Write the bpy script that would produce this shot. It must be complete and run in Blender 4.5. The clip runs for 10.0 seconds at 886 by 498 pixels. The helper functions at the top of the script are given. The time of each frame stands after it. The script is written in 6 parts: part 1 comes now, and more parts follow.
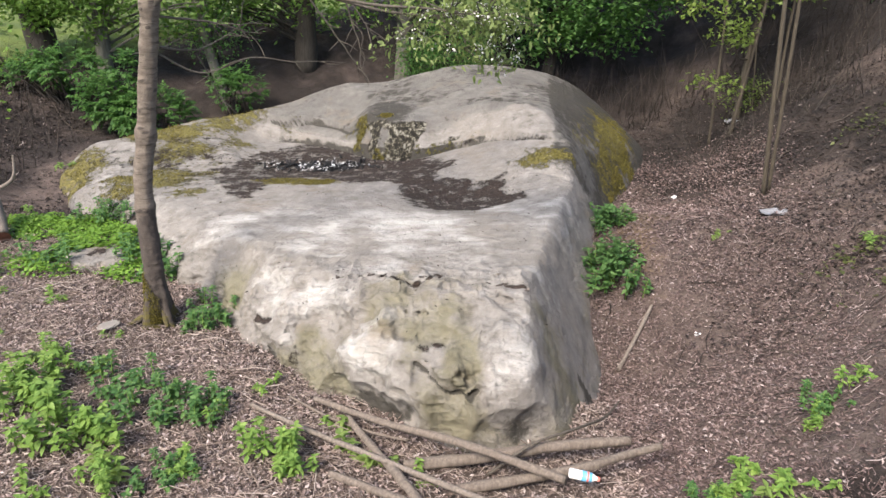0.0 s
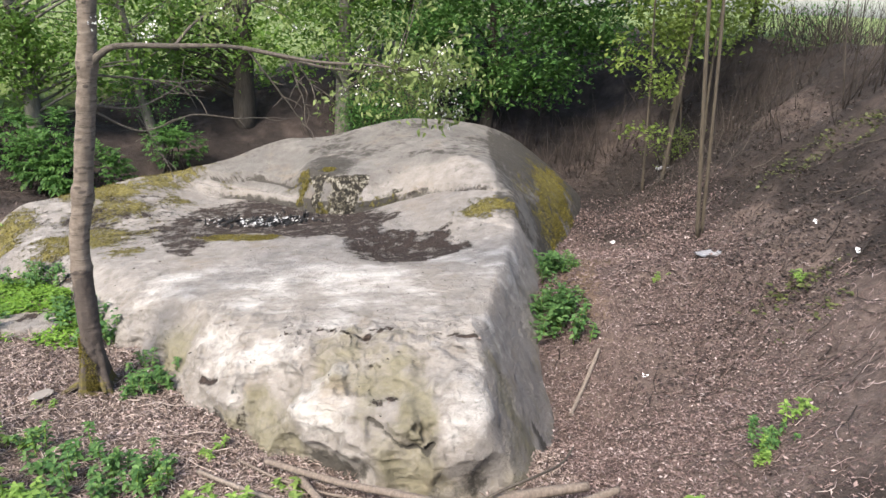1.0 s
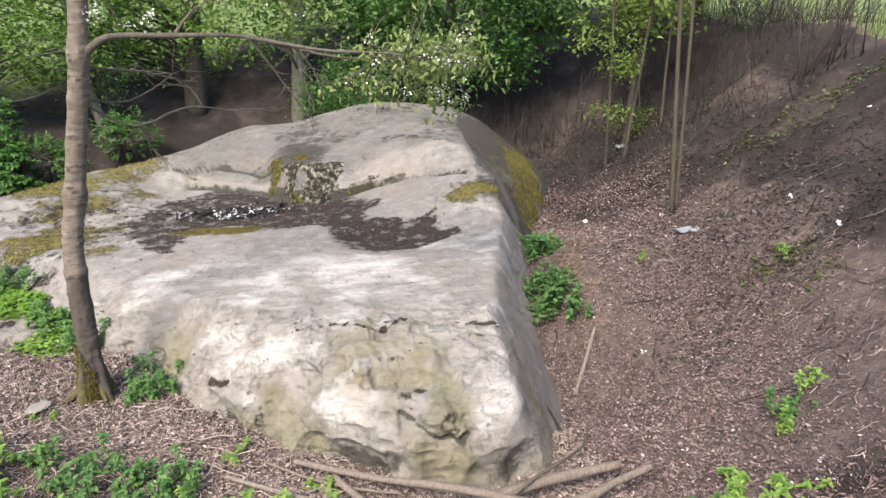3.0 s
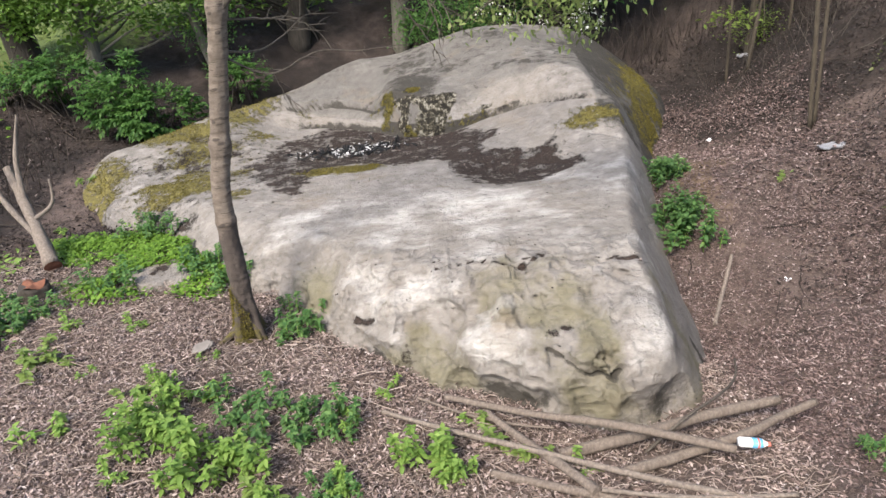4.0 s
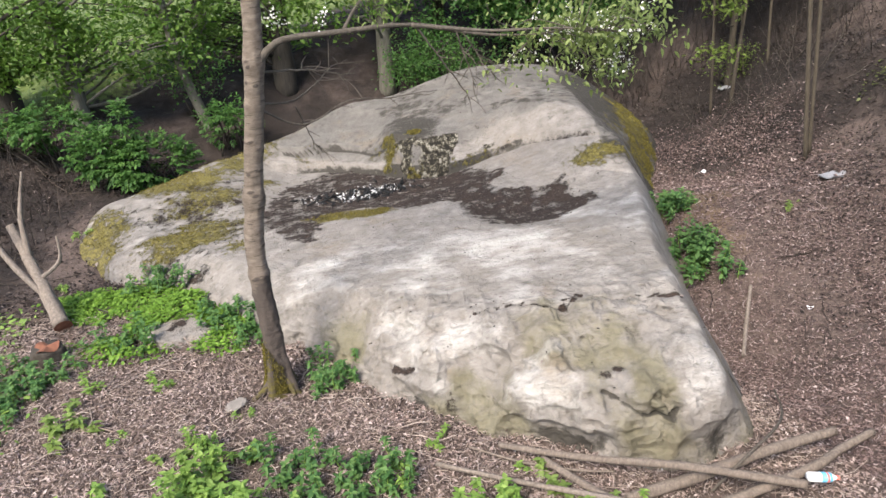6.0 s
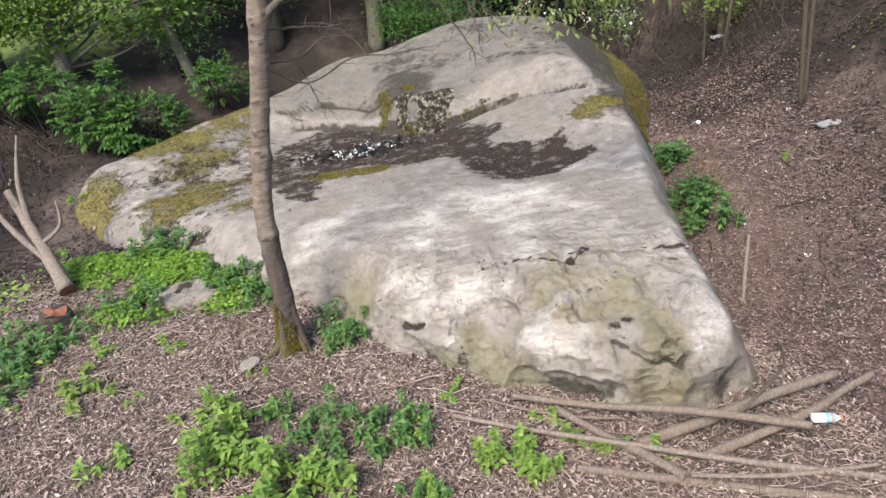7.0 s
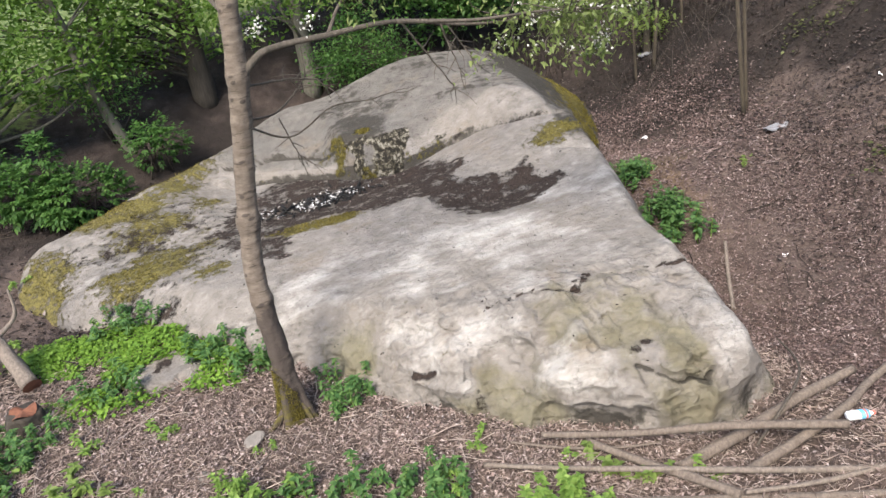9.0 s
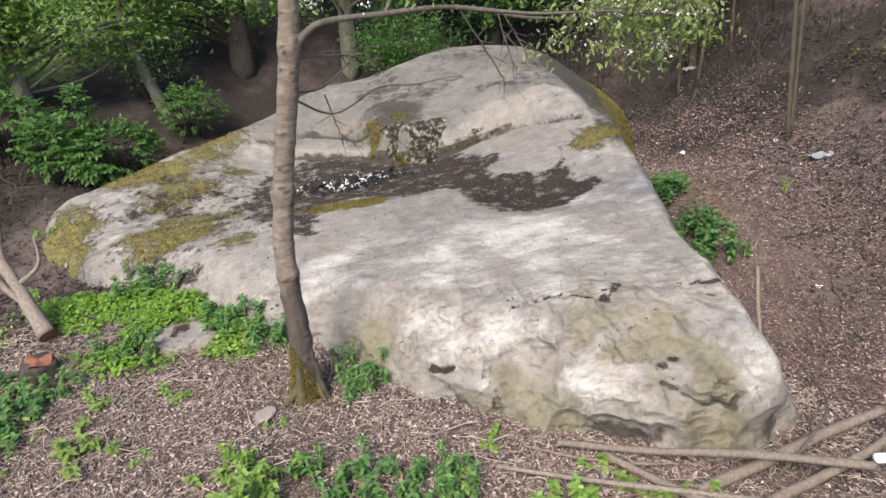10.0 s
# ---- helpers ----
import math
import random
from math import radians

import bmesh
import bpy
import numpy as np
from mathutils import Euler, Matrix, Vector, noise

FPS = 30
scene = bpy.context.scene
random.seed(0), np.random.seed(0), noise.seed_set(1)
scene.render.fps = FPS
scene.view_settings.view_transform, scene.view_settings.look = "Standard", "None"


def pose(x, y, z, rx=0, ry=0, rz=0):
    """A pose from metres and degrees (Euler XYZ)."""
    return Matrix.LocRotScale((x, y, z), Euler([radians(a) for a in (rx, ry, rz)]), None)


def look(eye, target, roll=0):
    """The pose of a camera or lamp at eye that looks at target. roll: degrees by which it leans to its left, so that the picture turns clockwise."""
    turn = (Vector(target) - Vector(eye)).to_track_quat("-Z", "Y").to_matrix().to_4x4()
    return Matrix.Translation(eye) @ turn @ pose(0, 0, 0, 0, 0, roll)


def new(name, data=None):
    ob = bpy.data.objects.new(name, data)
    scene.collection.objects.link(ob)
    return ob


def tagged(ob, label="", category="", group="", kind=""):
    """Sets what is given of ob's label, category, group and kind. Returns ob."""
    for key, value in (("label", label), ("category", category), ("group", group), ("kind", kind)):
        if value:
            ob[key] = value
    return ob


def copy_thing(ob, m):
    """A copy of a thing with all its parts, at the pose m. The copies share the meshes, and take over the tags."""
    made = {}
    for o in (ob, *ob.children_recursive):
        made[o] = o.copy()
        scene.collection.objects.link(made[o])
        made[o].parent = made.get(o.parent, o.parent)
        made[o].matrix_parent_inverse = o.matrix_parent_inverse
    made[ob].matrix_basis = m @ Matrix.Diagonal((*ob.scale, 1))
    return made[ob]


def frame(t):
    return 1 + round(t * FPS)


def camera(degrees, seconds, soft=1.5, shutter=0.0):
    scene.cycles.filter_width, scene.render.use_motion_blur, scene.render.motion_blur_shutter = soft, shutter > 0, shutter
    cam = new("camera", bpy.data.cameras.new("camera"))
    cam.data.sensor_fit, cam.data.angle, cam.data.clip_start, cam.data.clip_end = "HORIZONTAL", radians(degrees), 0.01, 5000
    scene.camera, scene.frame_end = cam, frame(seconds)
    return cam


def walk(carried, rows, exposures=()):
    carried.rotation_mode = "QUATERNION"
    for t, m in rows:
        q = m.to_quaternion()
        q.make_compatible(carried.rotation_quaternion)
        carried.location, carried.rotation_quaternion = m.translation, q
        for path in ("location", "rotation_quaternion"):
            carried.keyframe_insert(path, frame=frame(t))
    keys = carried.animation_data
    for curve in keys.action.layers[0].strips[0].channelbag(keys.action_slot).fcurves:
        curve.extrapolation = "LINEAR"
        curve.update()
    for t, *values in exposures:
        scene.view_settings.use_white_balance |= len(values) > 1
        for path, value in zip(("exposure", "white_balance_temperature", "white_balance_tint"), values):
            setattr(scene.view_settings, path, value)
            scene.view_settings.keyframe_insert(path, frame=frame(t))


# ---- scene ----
cam = camera(65.12, 10.0)
PATH = [
    (0.0, look((1.094, -0.266, 2.923), (0.932, 4.299, 0.891), 2.51)),
    (0.5, look((1.070, -0.263, 2.946), (1.205, 4.387, 1.114), 3.88)),
    (1.0, look((1.038, -0.276, 2.926), (1.281, 4.428, 1.251), 2.44)),
    (1.5, look((0.911, -0.250, 2.887), (1.051, 4.483, 1.281), 2.41)),
    (2.0, look((0.790, -0.197, 2.902), (1.357, 4.555, 1.453), 1.54)),
    (2.5, look((0.680, -0.185, 2.964), (1.130, 4.550, 1.423), 3.12)),
    (2.7, look((0.594, -0.198, 2.947), (1.334, 4.472, 1.323), 2.01)),
    (3.8, look((0.190, -0.087, 3.031), (0.462, 4.365, 0.771), -0.82)),
    (4.0, look((0.134, -0.069, 3.044), (0.189, 4.369, 0.742), -3.23)),
    (4.5, look((-0.002, 0.001, 3.082), (0.026, 4.444, 0.788), -2.34)),
    (5.0, look((-0.219, -0.013, 3.133), (-0.390, 4.422, 0.832), -4.46)),
    (5.5, look((-0.293, 0.035, 3.138), (-0.467, 4.626, 1.164), -3.72)),
    (6.0, look((-0.397, 0.034, 3.138), (-0.061, 4.558, 1.037), -3.98)),
    (6.2, look((-0.437, -0.006, 3.186), (0.018, 4.464, 0.991), -3.99)),
    (7.3, look((-0.659, 0.067, 3.166), (-0.272, 4.432, 0.757), -5.32)),
    (7.5, look((-0.737, 0.113, 3.161), (-0.247, 4.512, 0.835), -7.16)),
    (8.0, look((-0.832, 0.204, 3.189), (-0.185, 4.626, 0.946), -9.72)),
    (8.5, look((-0.877, 0.273, 3.216), (0.012, 4.642, 0.953), -7.20)),
    (9.0, look((-1.040, 0.287, 3.212), (-0.089, 4.660, 0.983), -8.22)),
    (9.5, look((-1.106, 0.308, 3.208), (-0.229, 4.644, 0.878), -6.10)),
    (10.0, look((-1.146, 0.381, 3.176), (-0.300, 4.762, 0.919), -2.76)),
]
walk(cam, PATH, [(0.0, 1.58), (0.5, 1.62), (1.2, 1.76), (2.5, 1.78), (4.0, 1.51), (4.6, 1.49), (6.0, 1.58), (8.0, 1.47), (10.0, 1.49)])

# ---- sky, sun, exposure ----
world = bpy.data.worlds.new("sky")
scene.world = world
world.use_nodes = True
wn, wl = world.node_tree.nodes, world.node_tree.links
sky = wn.new("ShaderNodeTexSky")
sky.sky_type = "NISHITA"
sky.sun_disc = False
sky.sun_elevation = radians(52)
sky.sun_rotation = radians(215)
sky.air_density, sky.dust_density, sky.ozone_density = 1.0, 2.5, 0.5
wn["Background"].inputs["Strength"].default_value = 0.13
wl.new(sky.outputs["Color"], wn["Background"].inputs["Color"])
sun = new("sun", bpy.data.lights.new("sun", "SUN"))
sun.data.energy, sun.data.angle, sun.data.color = 2.55, radians(20), (1.0, 0.92, 0.82)
sun.matrix_world = look((-4.5, -3.0, 9.0), (0, 4.0, 0))


# ---- noise and small mesh tools ----
def hash3(ix, iy, iz, seed):
    h = (ix.astype(np.int64) * 374761393 + iy.astype(np.int64) * 668265263 + iz.astype(np.int64) * 1440662683 + seed * 974711) & 0xFFFFFFFF
    h = ((h ^ (h >> 13)) * 1274126177) & 0xFFFFFFFF
    h = ((h ^ (h >> 15)) * 2246822519) & 0xFFFFFFFF
    return ((h ^ (h >> 16)) & 0xFFFFFF) / 8388607.5 - 1.0


def vnoise(p, seed=0):
    """Smooth noise from -1 to 1 at the rows of p."""
    p = np.asarray(p, float)
    i = np.floor(p).astype(np.int64)
    f = p - i
    f = f * f * f * (f * (f * 6 - 15) + 10)
    out = 0
    for dx in (0, 1):
        for dy in (0, 1):
            for dz in (0, 1):
                w = (f[:, 0] if dx else 1 - f[:, 0]) * (f[:, 1] if dy else 1 - f[:, 1]) * (f[:, 2] if dz else 1 - f[:, 2])
                out = out + w * hash3(i[:, 0] + dx, i[:, 1] + dy, i[:, 2] + dz, seed)
    return out


def fbm(p, octaves=4, seed=0):
    out, a = 0, 1.0
    for k in range(octaves):
        out = out + a * vnoise(np.asarray(p) * 2.03 ** k + 7.3 * k, seed + k)
        a *= 0.5
    return out


def xyz(x, y, z=0.0):
    x, y = np.asarray(x, float), np.asarray(y, float)
    return np.stack([x.ravel(), y.ravel(), np.broadcast_to(z, x.shape).ravel()], 1)


def smoothstep(a, b, v):
    t = np.clip((v - a) / (b - a), 0, 1)
    return t * t * (3 - 2 * t)


def mesh_of(name, verts, faces, material, smooth=True):
    me = bpy.data.meshes.new(name)
    verts, faces = np.asarray(verts, np.float32), [np.asarray(f) for f in faces] if isinstance(faces, list) else np.asarray(faces)
    if isinstance(faces, list):
        me.from_pydata(verts.tolist(), [], [tuple(int(i) for i in f) for f in faces])
    else:
        n, k = faces.shape
        me.vertices.add(len(verts))
        me.vertices.foreach_set("co", verts.ravel())
        me.loops.add(n * k)
        me.loops.foreach_set("vertex_index", faces.astype(np.int32).ravel())
        me.polygons.add(n)
        me.polygons.foreach_set("loop_start", np.arange(0, n * k, k, dtype=np.int32))
        me.update(calc_edges=True)
    if material:
        me.materials.append(material)
    me.polygons.foreach_set("use_smooth", np.full(len(me.polygons), smooth))
    me.update()
    return me


def thing(name, mesh, label, category, kind="", group="", at=None):
    ob = new(name, mesh)
    if at is not None:
        ob.matrix_world = at
    return tagged(ob, label, category, group, kind)


def part(name, mesh, parent, label="", kind=""):
    ob = new(name, mesh)
    ob.parent = parent
    return tagged(ob, label, "", "", kind)


def join(pieces):
    """One array of vertices and one of faces out of several of the same kind."""
    vs, fs, n = [], [], 0
    for v, f in pieces:
        vs.append(v)
        fs.append(np.asarray(f) + n)
        n += len(v)
    return np.concatenate(vs), np.concatenate(fs)


def spline(points, n):
    """n points on a smooth line through the given rows."""
    p = np.asarray(points, float)
    t = np.linspace(0, len(p) - 1, n)
    q = np.vstack([2 * p[0] - p[1], p, 2 * p[-1] - p[-2]])
    i = np.minimum(t.astype(int), len(p) - 2)
    u = (t - i)[:, None]
    a, b, c, d = q[i], q[i + 1], q[i + 2], q[i + 3]
    return 0.5 * (2 * b + (c - a) * u + (2 * a - 5 * b + 4 * c - d) * u ** 2 + (3 * b - a - 3 * c + d) * u ** 3)


def tube(points, radii, n=12, segs=8, rough=0.0, seed=0, cap=True):
    """A round rod along points with radii that change, as vertices and quads."""
    p = spline(points, n) if len(points) != n else np.asarray(points, float)
    r = np.interp(np.linspace(0, 1, len(p)), np.linspace(0, 1, len(radii)), radii)
    d = np.gradient(p, axis=0)
    d /= np.linalg.norm(d, axis=1)[:, None] + 1e-9
    ref = np.array([0.31, 0.87, 0.38]) if abs(d[0, 2]) > 0.7 else np.array([0.0, 0.1, 1.0])
    u = np.cross(d, ref)
    u /= np.linalg.norm(u, axis=1)[:, None] + 1e-9
    w = np.cross(d, u)
    a = np.linspace(0, 2 * np.pi, segs, endpoint=False)
    ring = np.cos(a)[None, :, None] * u[:, None] + np.sin(a)[None, :, None] * w[:, None]
    rr = np.repeat(r[:, None], segs, 1)
    if rough:
        rr = rr * (1 + rough * vnoise((p[:, None] + ring * 0.3).reshape(-1, 3) * 9.0, seed).reshape(rr.shape))
    v = p[:, None] + ring * rr[..., None]
    v = v.reshape(-1, 3)
    i, j = np.meshgrid(np.arange(len(p) - 1), np.arange(segs), indexing="ij")
    a0, a1 = i * segs + j, i * segs + (j + 1) % segs
    f = np.stack([a0, a1, a1 + segs, a0 + segs], -1).reshape(-1, 4)
    if cap:
        n0 = len(v)
        v = np.vstack([v, p[0], p[-1]])
        k = np.arange(0, segs, 2)
        f = np.vstack([f, np.stack([np.full(len(k), n0), (k + 2) % segs, (k + 1) % segs, k], 1)])
        k2 = k + (len(p) - 1) * segs
        f = np.vstack([f, np.stack([np.full(len(k), n0 + 1), k2, (len(p) - 1) * segs + (k + 1) % segs, (len(p) - 1) * segs + (k + 2) % segs], 1)])
    return v, f


def unit(v):
    return v / (np.linalg.norm(v, axis=-1, keepdims=True) + 1e-9)


def leaves(pos, way, up, length, width=0.5, fold=0.12, droop=0.1):
    """Folded leaves with a midrib: base at pos, pointing along way. Vertices and triangles."""
    pos, way, up = np.asarray(pos, float), unit(np.asarray(way, float)), np.asarray(up, float)
    side = unit(np.cross(way, up))
    up = np.cross(side, way)
    L = np.broadcast_to(length, len(pos))[:, None]
    W = L * np.reshape(width, (-1, 1)) * 0.5
    dip = -np.array([0, 0, 1.0]) * L * droop
    v = np.stack([
        pos,
        pos + way * L * 0.28 + side * W * 0.86 + up * L * fold,
        pos + way * L * 0.62 + side * W * 0.72 + up * L * fold * 0.8 + dip * 0.4,
        pos + way * L + dip,
        pos + way * L * 0.62 - side * W * 0.72 + up * L * fold * 0.8 + dip * 0.4,
        pos + way * L * 0.28 - side * W * 0.86 + up * L * fold,
        pos + way * L * 0.5 + dip * 0.25], 1).reshape(-1, 3)
    t = np.array([[0, 6, 1], [1, 6, 2], [2, 6, 3], [3, 6, 4], [4, 6, 5], [5, 6, 0]])
    f = (t[None] + 7 * np.arange(len(pos))[:, None, None]).reshape(-1, 3)
    return v, f


def flakes(pos, way, up, length, width=0.6, fold=0.15):
    """Small simple folded leaves, two triangles each."""
    pos, way, up = np.asarray(pos, float), unit(np.asarray(way, float)), np.asarray(up, float)
    side = unit(np.cross(way, up))
    up = np.cross(side, way)
    L = np.broadcast_to(length, len(pos))[:, None]
    W = L * np.reshape(width, (-1, 1)) * 0.5
    F = L * np.reshape(fold, (-1, 1))
    v = np.stack([pos, pos + way * L * 0.45 + side * W + up * F, pos + way * L, pos + way * L * 0.45 - side * W + up * F], 1).reshape(-1, 3)
    t = np.array([[0, 2, 1], [0, 3, 2]])
    f = (t[None] + 4 * np.arange(len(pos))[:, None, None]).reshape(-1, 3)
    return v, f


# ---- materials ----
def material(name, rough=0.8, metal=0.0):
    m = bpy.data.materials.new(name)
    m.use_nodes = True
    b = m.node_tree.nodes["Principled BSDF"]
    b.inputs["Roughness"].default_value = rough
    b.inputs["Metallic"].default_value = metal
    b.inputs["Specular IOR Level"].default_value = 0.3
    return m, m.node_tree.nodes, m.node_tree.links, b


def noise_node(n, l, coord, scale, detail=6.0, rough=0.6, stretch=None):
    t = n.new("ShaderNodeTexNoise")
    t.inputs["Scale"].default_value = scale
    t.inputs["Detail"].default_value = detail
    t.inputs["Roughness"].default_value = rough
    if stretch:
        mp = n.new("ShaderNodeMapping")
        mp.inputs["Scale"].default_value = stretch
        l.new(coord, mp.inputs["Vector"])
        coord = mp.outputs["Vector"]
    l.new(coord, t.inputs["Vector"])
    return t.outputs["Fac"]


def ramp(n, l, fac, stops):
    r = n.new("ShaderNodeValToRGB")
    while len(r.color_ramp.elements) < len(stops):
        r.color_ramp.elements.new(0.5)
    for e, (at, c) in zip(r.color_ramp.elements, stops):
        e.position = at
        e.color = (*c, 1) if len(c) == 3 else c
    l.new(fac, r.inputs["Fac"])
    return r.outputs["Color"]


def grey(v):
    return (v, v, v)


def mixed(n, l, fac, a, b, kind="MIX"):
    x = n.new("ShaderNodeMix")
    x.data_type, x.blend_type = "RGBA", kind
    if isinstance(fac, (int, float)):
        x.inputs[0].default_value = fac
    else:
        l.new(fac, x.inputs[0])
    for sock, v in ((x.inputs[6], a), (x.inputs[7], b)):
        if isinstance(v, tuple):
            sock.default_value = (*v, 1)
        else:
            l.new(v, sock)
    return x.outputs[2]


def maths(n, l, op, a, b=None, clamp=False):
    x = n.new("ShaderNodeMath")
    x.operation, x.use_clamp = op, clamp
    for sock, v in zip(x.inputs, (a, b)):
        if v is None:
            continue
        if isinstance(v, (int, float)):
            sock.default_value = v
        else:
            l.new(v, sock)
    return x.outputs[0]


def bump(n, l, b, height, strength, distance):
    x = n.new("ShaderNodeBump")
    x.inputs["Strength"].default_value = strength
    x.inputs["Distance"].default_value = distance
    l.new(height, x.inputs["Height"])
    l.new(x.outputs["Normal"], b.inputs["Normal"])


def where(n):
    return n.new("ShaderNodeNewGeometry").outputs["Position"]


def attribute(n, name):
    a = n.new("ShaderNodeAttribute")
    a.attribute_name = name
    return a.outputs["Fac"]


def edge_mask(n, l, mask, detail, sharp=4.0, amount=2.0):
    """A soft mask broken up along its edge by noise."""
    v = maths(n, l, "ADD", mask, maths(n, l, "MULTIPLY", maths(n, l, "SUBTRACT", detail, 0.5), amount))
    return maths(n, l, "MULTIPLY", maths(n, l, "SUBTRACT", v, 0.45), sharp, True)


def rock_material():
    m, n, l, b = material("weathered_stone", 0.88)
    p = where(n)
    big = noise_node(n, l, p, 1.3, 5, 0.6)
    mid = noise_node(n, l, p, 6.0, 8, 0.65)
    fine = noise_node(n, l, p, 38.0, 6, 0.7)
    streak = noise_node(n, l, p, 3.2, 8, 0.65, (1.0, 2.6, 3.0))
    c = ramp(n, l, mid, [(0.25, (0.11, 0.098, 0.085)), (0.43, (0.178, 0.162, 0.146)), (0.58, (0.222, 0.204, 0.185)), (0.75, (0.29, 0.272, 0.25))])
    c = mixed(n, l, maths(n, l, "MULTIPLY", ramp(n, l, big, [(0.4, grey(0)), (0.65, grey(1))]), 0.5), c, (0.20, 0.176, 0.149))
    pale = edge_mask(n, l, attribute(n, "pale"), noise_node(n, l, p, 2.6, 8, 0.66, (1.0, 1.7, 1.6)), 2.2, 1.8)
    c = mixed(n, l, maths(n, l, "MULTIPLY", pale, 0.85), c, mixed(n, l, mid, (0.36, 0.34, 0.312), (0.50, 0.48, 0.45)))
    ripple = noise_node(n, l, p, 6.5, 7, 0.7, (1.0, 3.2, 2.6))
    c = mixed(n, l, ramp(n, l, ripple, [(0.55, grey(0)), (0.70, grey(0.24))]), c, (0.085, 0.077, 0.068))
    c = mixed(n, l, ramp(n, l, ripple, [(0.28, grey(0.28)), (0.44, grey(0))]), c, (0.44, 0.42, 0.39))
    # grey of the upper slab; the right flank's shade is coloured in with it
    c = mixed(n, l, maths(n, l, "MULTIPLY", edge_mask(n, l, attribute(n, "slate_and_shade"), big, 2.0, 1.0), 0.9), c, mixed(n, l, mid, (0.055, 0.05, 0.045), (0.165, 0.155, 0.142)))
    algae = edge_mask(n, l, attribute(n, "algae"), noise_node(n, l, p, 4.6, 8, 0.68), 1.7, 1.8)
    c = mixed(n, l, maths(n, l, "MULTIPLY", algae, 0.78), c, mixed(n, l, mid, (0.075, 0.067, 0.035), (0.20, 0.18, 0.112)))
    rust = ramp(n, l, noise_node(n, l, p, 2.3, 4, 0.6), [(0.58, grey(0)), (0.75, grey(1))])
    c = mixed(n, l, maths(n, l, "MULTIPLY", rust, 0.45), c, (0.19, 0.145, 0.10))
    # stains, together with crevice shade painted in the same dark colour
    grime_and_shade = edge_mask(n, l, attribute(n, "grime_and_shade"), noise_node(n, l, p, 9.0, 6, 0.7), 3.0, 1.8)
    c = mixed(n, l, maths(n, l, "MULTIPLY", grime_and_shade, 0.9), c, mixed(n, l, fine, (0.010, 0.009, 0.007), (0.062, 0.055, 0.044)))
    pits = noise_node(n, l, p, 15.0, 6, 0.7, (1.0, 1.7, 1.4))
    specks = ramp(n, l, pits, [(0.57, grey(0)), (0.68, grey(1))])
    c = mixed(n, l, maths(n, l, "MULTIPLY", specks, 0.18), c, (0.055, 0.049, 0.041))
    veins = ramp(n, l, maths(n, l, "ABSOLUTE", maths(n, l, "SUBTRACT", noise_node(n, l, p, 1.9, 7, 0.62, (1.0, 1.5, 1.3)), 0.5)), [(0.0, grey(1)), (0.012, grey(0))])
    c = mixed(n, l, maths(n, l, "MULTIPLY", veins, 0.2), c, (0.05, 0.044, 0.037))
    lich = ramp(n, l, noise_node(n, l, p, 13.0, 7, 0.75), [(0.60, grey(0)), (0.72, grey(1))])
    c = mixed(n, l, maths(n, l, "MULTIPLY", lich, maths(n, l, "ADD", 0.3, maths(n, l, "MULTIPLY", grime_and_shade, 0.5))), c, (0.286, 0.279, 0.262))
    spots = ramp(n, l, noise_node(n, l, p, 17.0, 7, 0.75, (1.0, 1.0, 0.9)), [(0.47, (0.012, 0.010, 0.007)), (0.53, (0.06, 0.052, 0.033)), (0.59, (0.22, 0.205, 0.17))])
    c = mixed(n, l, edge_mask(n, l, attribute(n, "mottle"), noise_node(n, l, p, 7.0, 6, 0.7), 5.0, 1.6), c, spots)
    moss = edge_mask(n, l, attribute(n, "moss"), noise_node(n, l, p, 13.0, 8, 0.75), 3.0, 3.4)
    mossc = ramp(n, l, noise_node(n, l, p, 30.0, 5, 0.7), [(0.3, (0.032, 0.028, 0.006)), (0.47, (0.10, 0.085, 0.018)), (0.62, (0.17, 0.145, 0.036)), (0.8, (0.24, 0.205, 0.085))])
    c = mixed(n, l, maths(n, l, "MULTIPLY", moss, 0.92), c, mossc)
    dirt = edge_mask(n, l, attribute(n, "dirt"), noise_node(n, l, p, 11.0, 8, 0.8), 4.0, 2.6)
    dirtc = ramp(n, l, noise_node(n, l, p, 55.0, 4, 0.7), [(0.3, (0.008, 0.0055, 0.004)), (0.55, (0.034, 0.023, 0.0175)), (0.8, (0.11, 0.08, 0.065))])
    c = mixed(n, l, dirt, c, dirtc)
    l.new(c, b.inputs["Base Color"])
    h = maths(n, l, "ADD", maths(n, l, "MULTIPLY", mid, 1.0), maths(n, l, "MULTIPLY", fine, 0.55))
    h = maths(n, l, "ADD", h, maths(n, l, "MULTIPLY", streak, 0.6))
    h = maths(n, l, "SUBTRACT", h, maths(n, l, "MULTIPLY", ripple, 0.6))
    h = maths(n, l, "SUBTRACT", h, maths(n, l, "ADD", maths(n, l, "MULTIPLY", specks, 0.2), maths(n, l, "MULTIPLY", veins, 0.15)))
    h = maths(n, l, "ADD", h, maths(n, l, "MULTIPLY", maths(n, l, "ADD", moss, dirt), 0.8))
    bump(n, l, b, h, 0.85, 0.038)
    return m


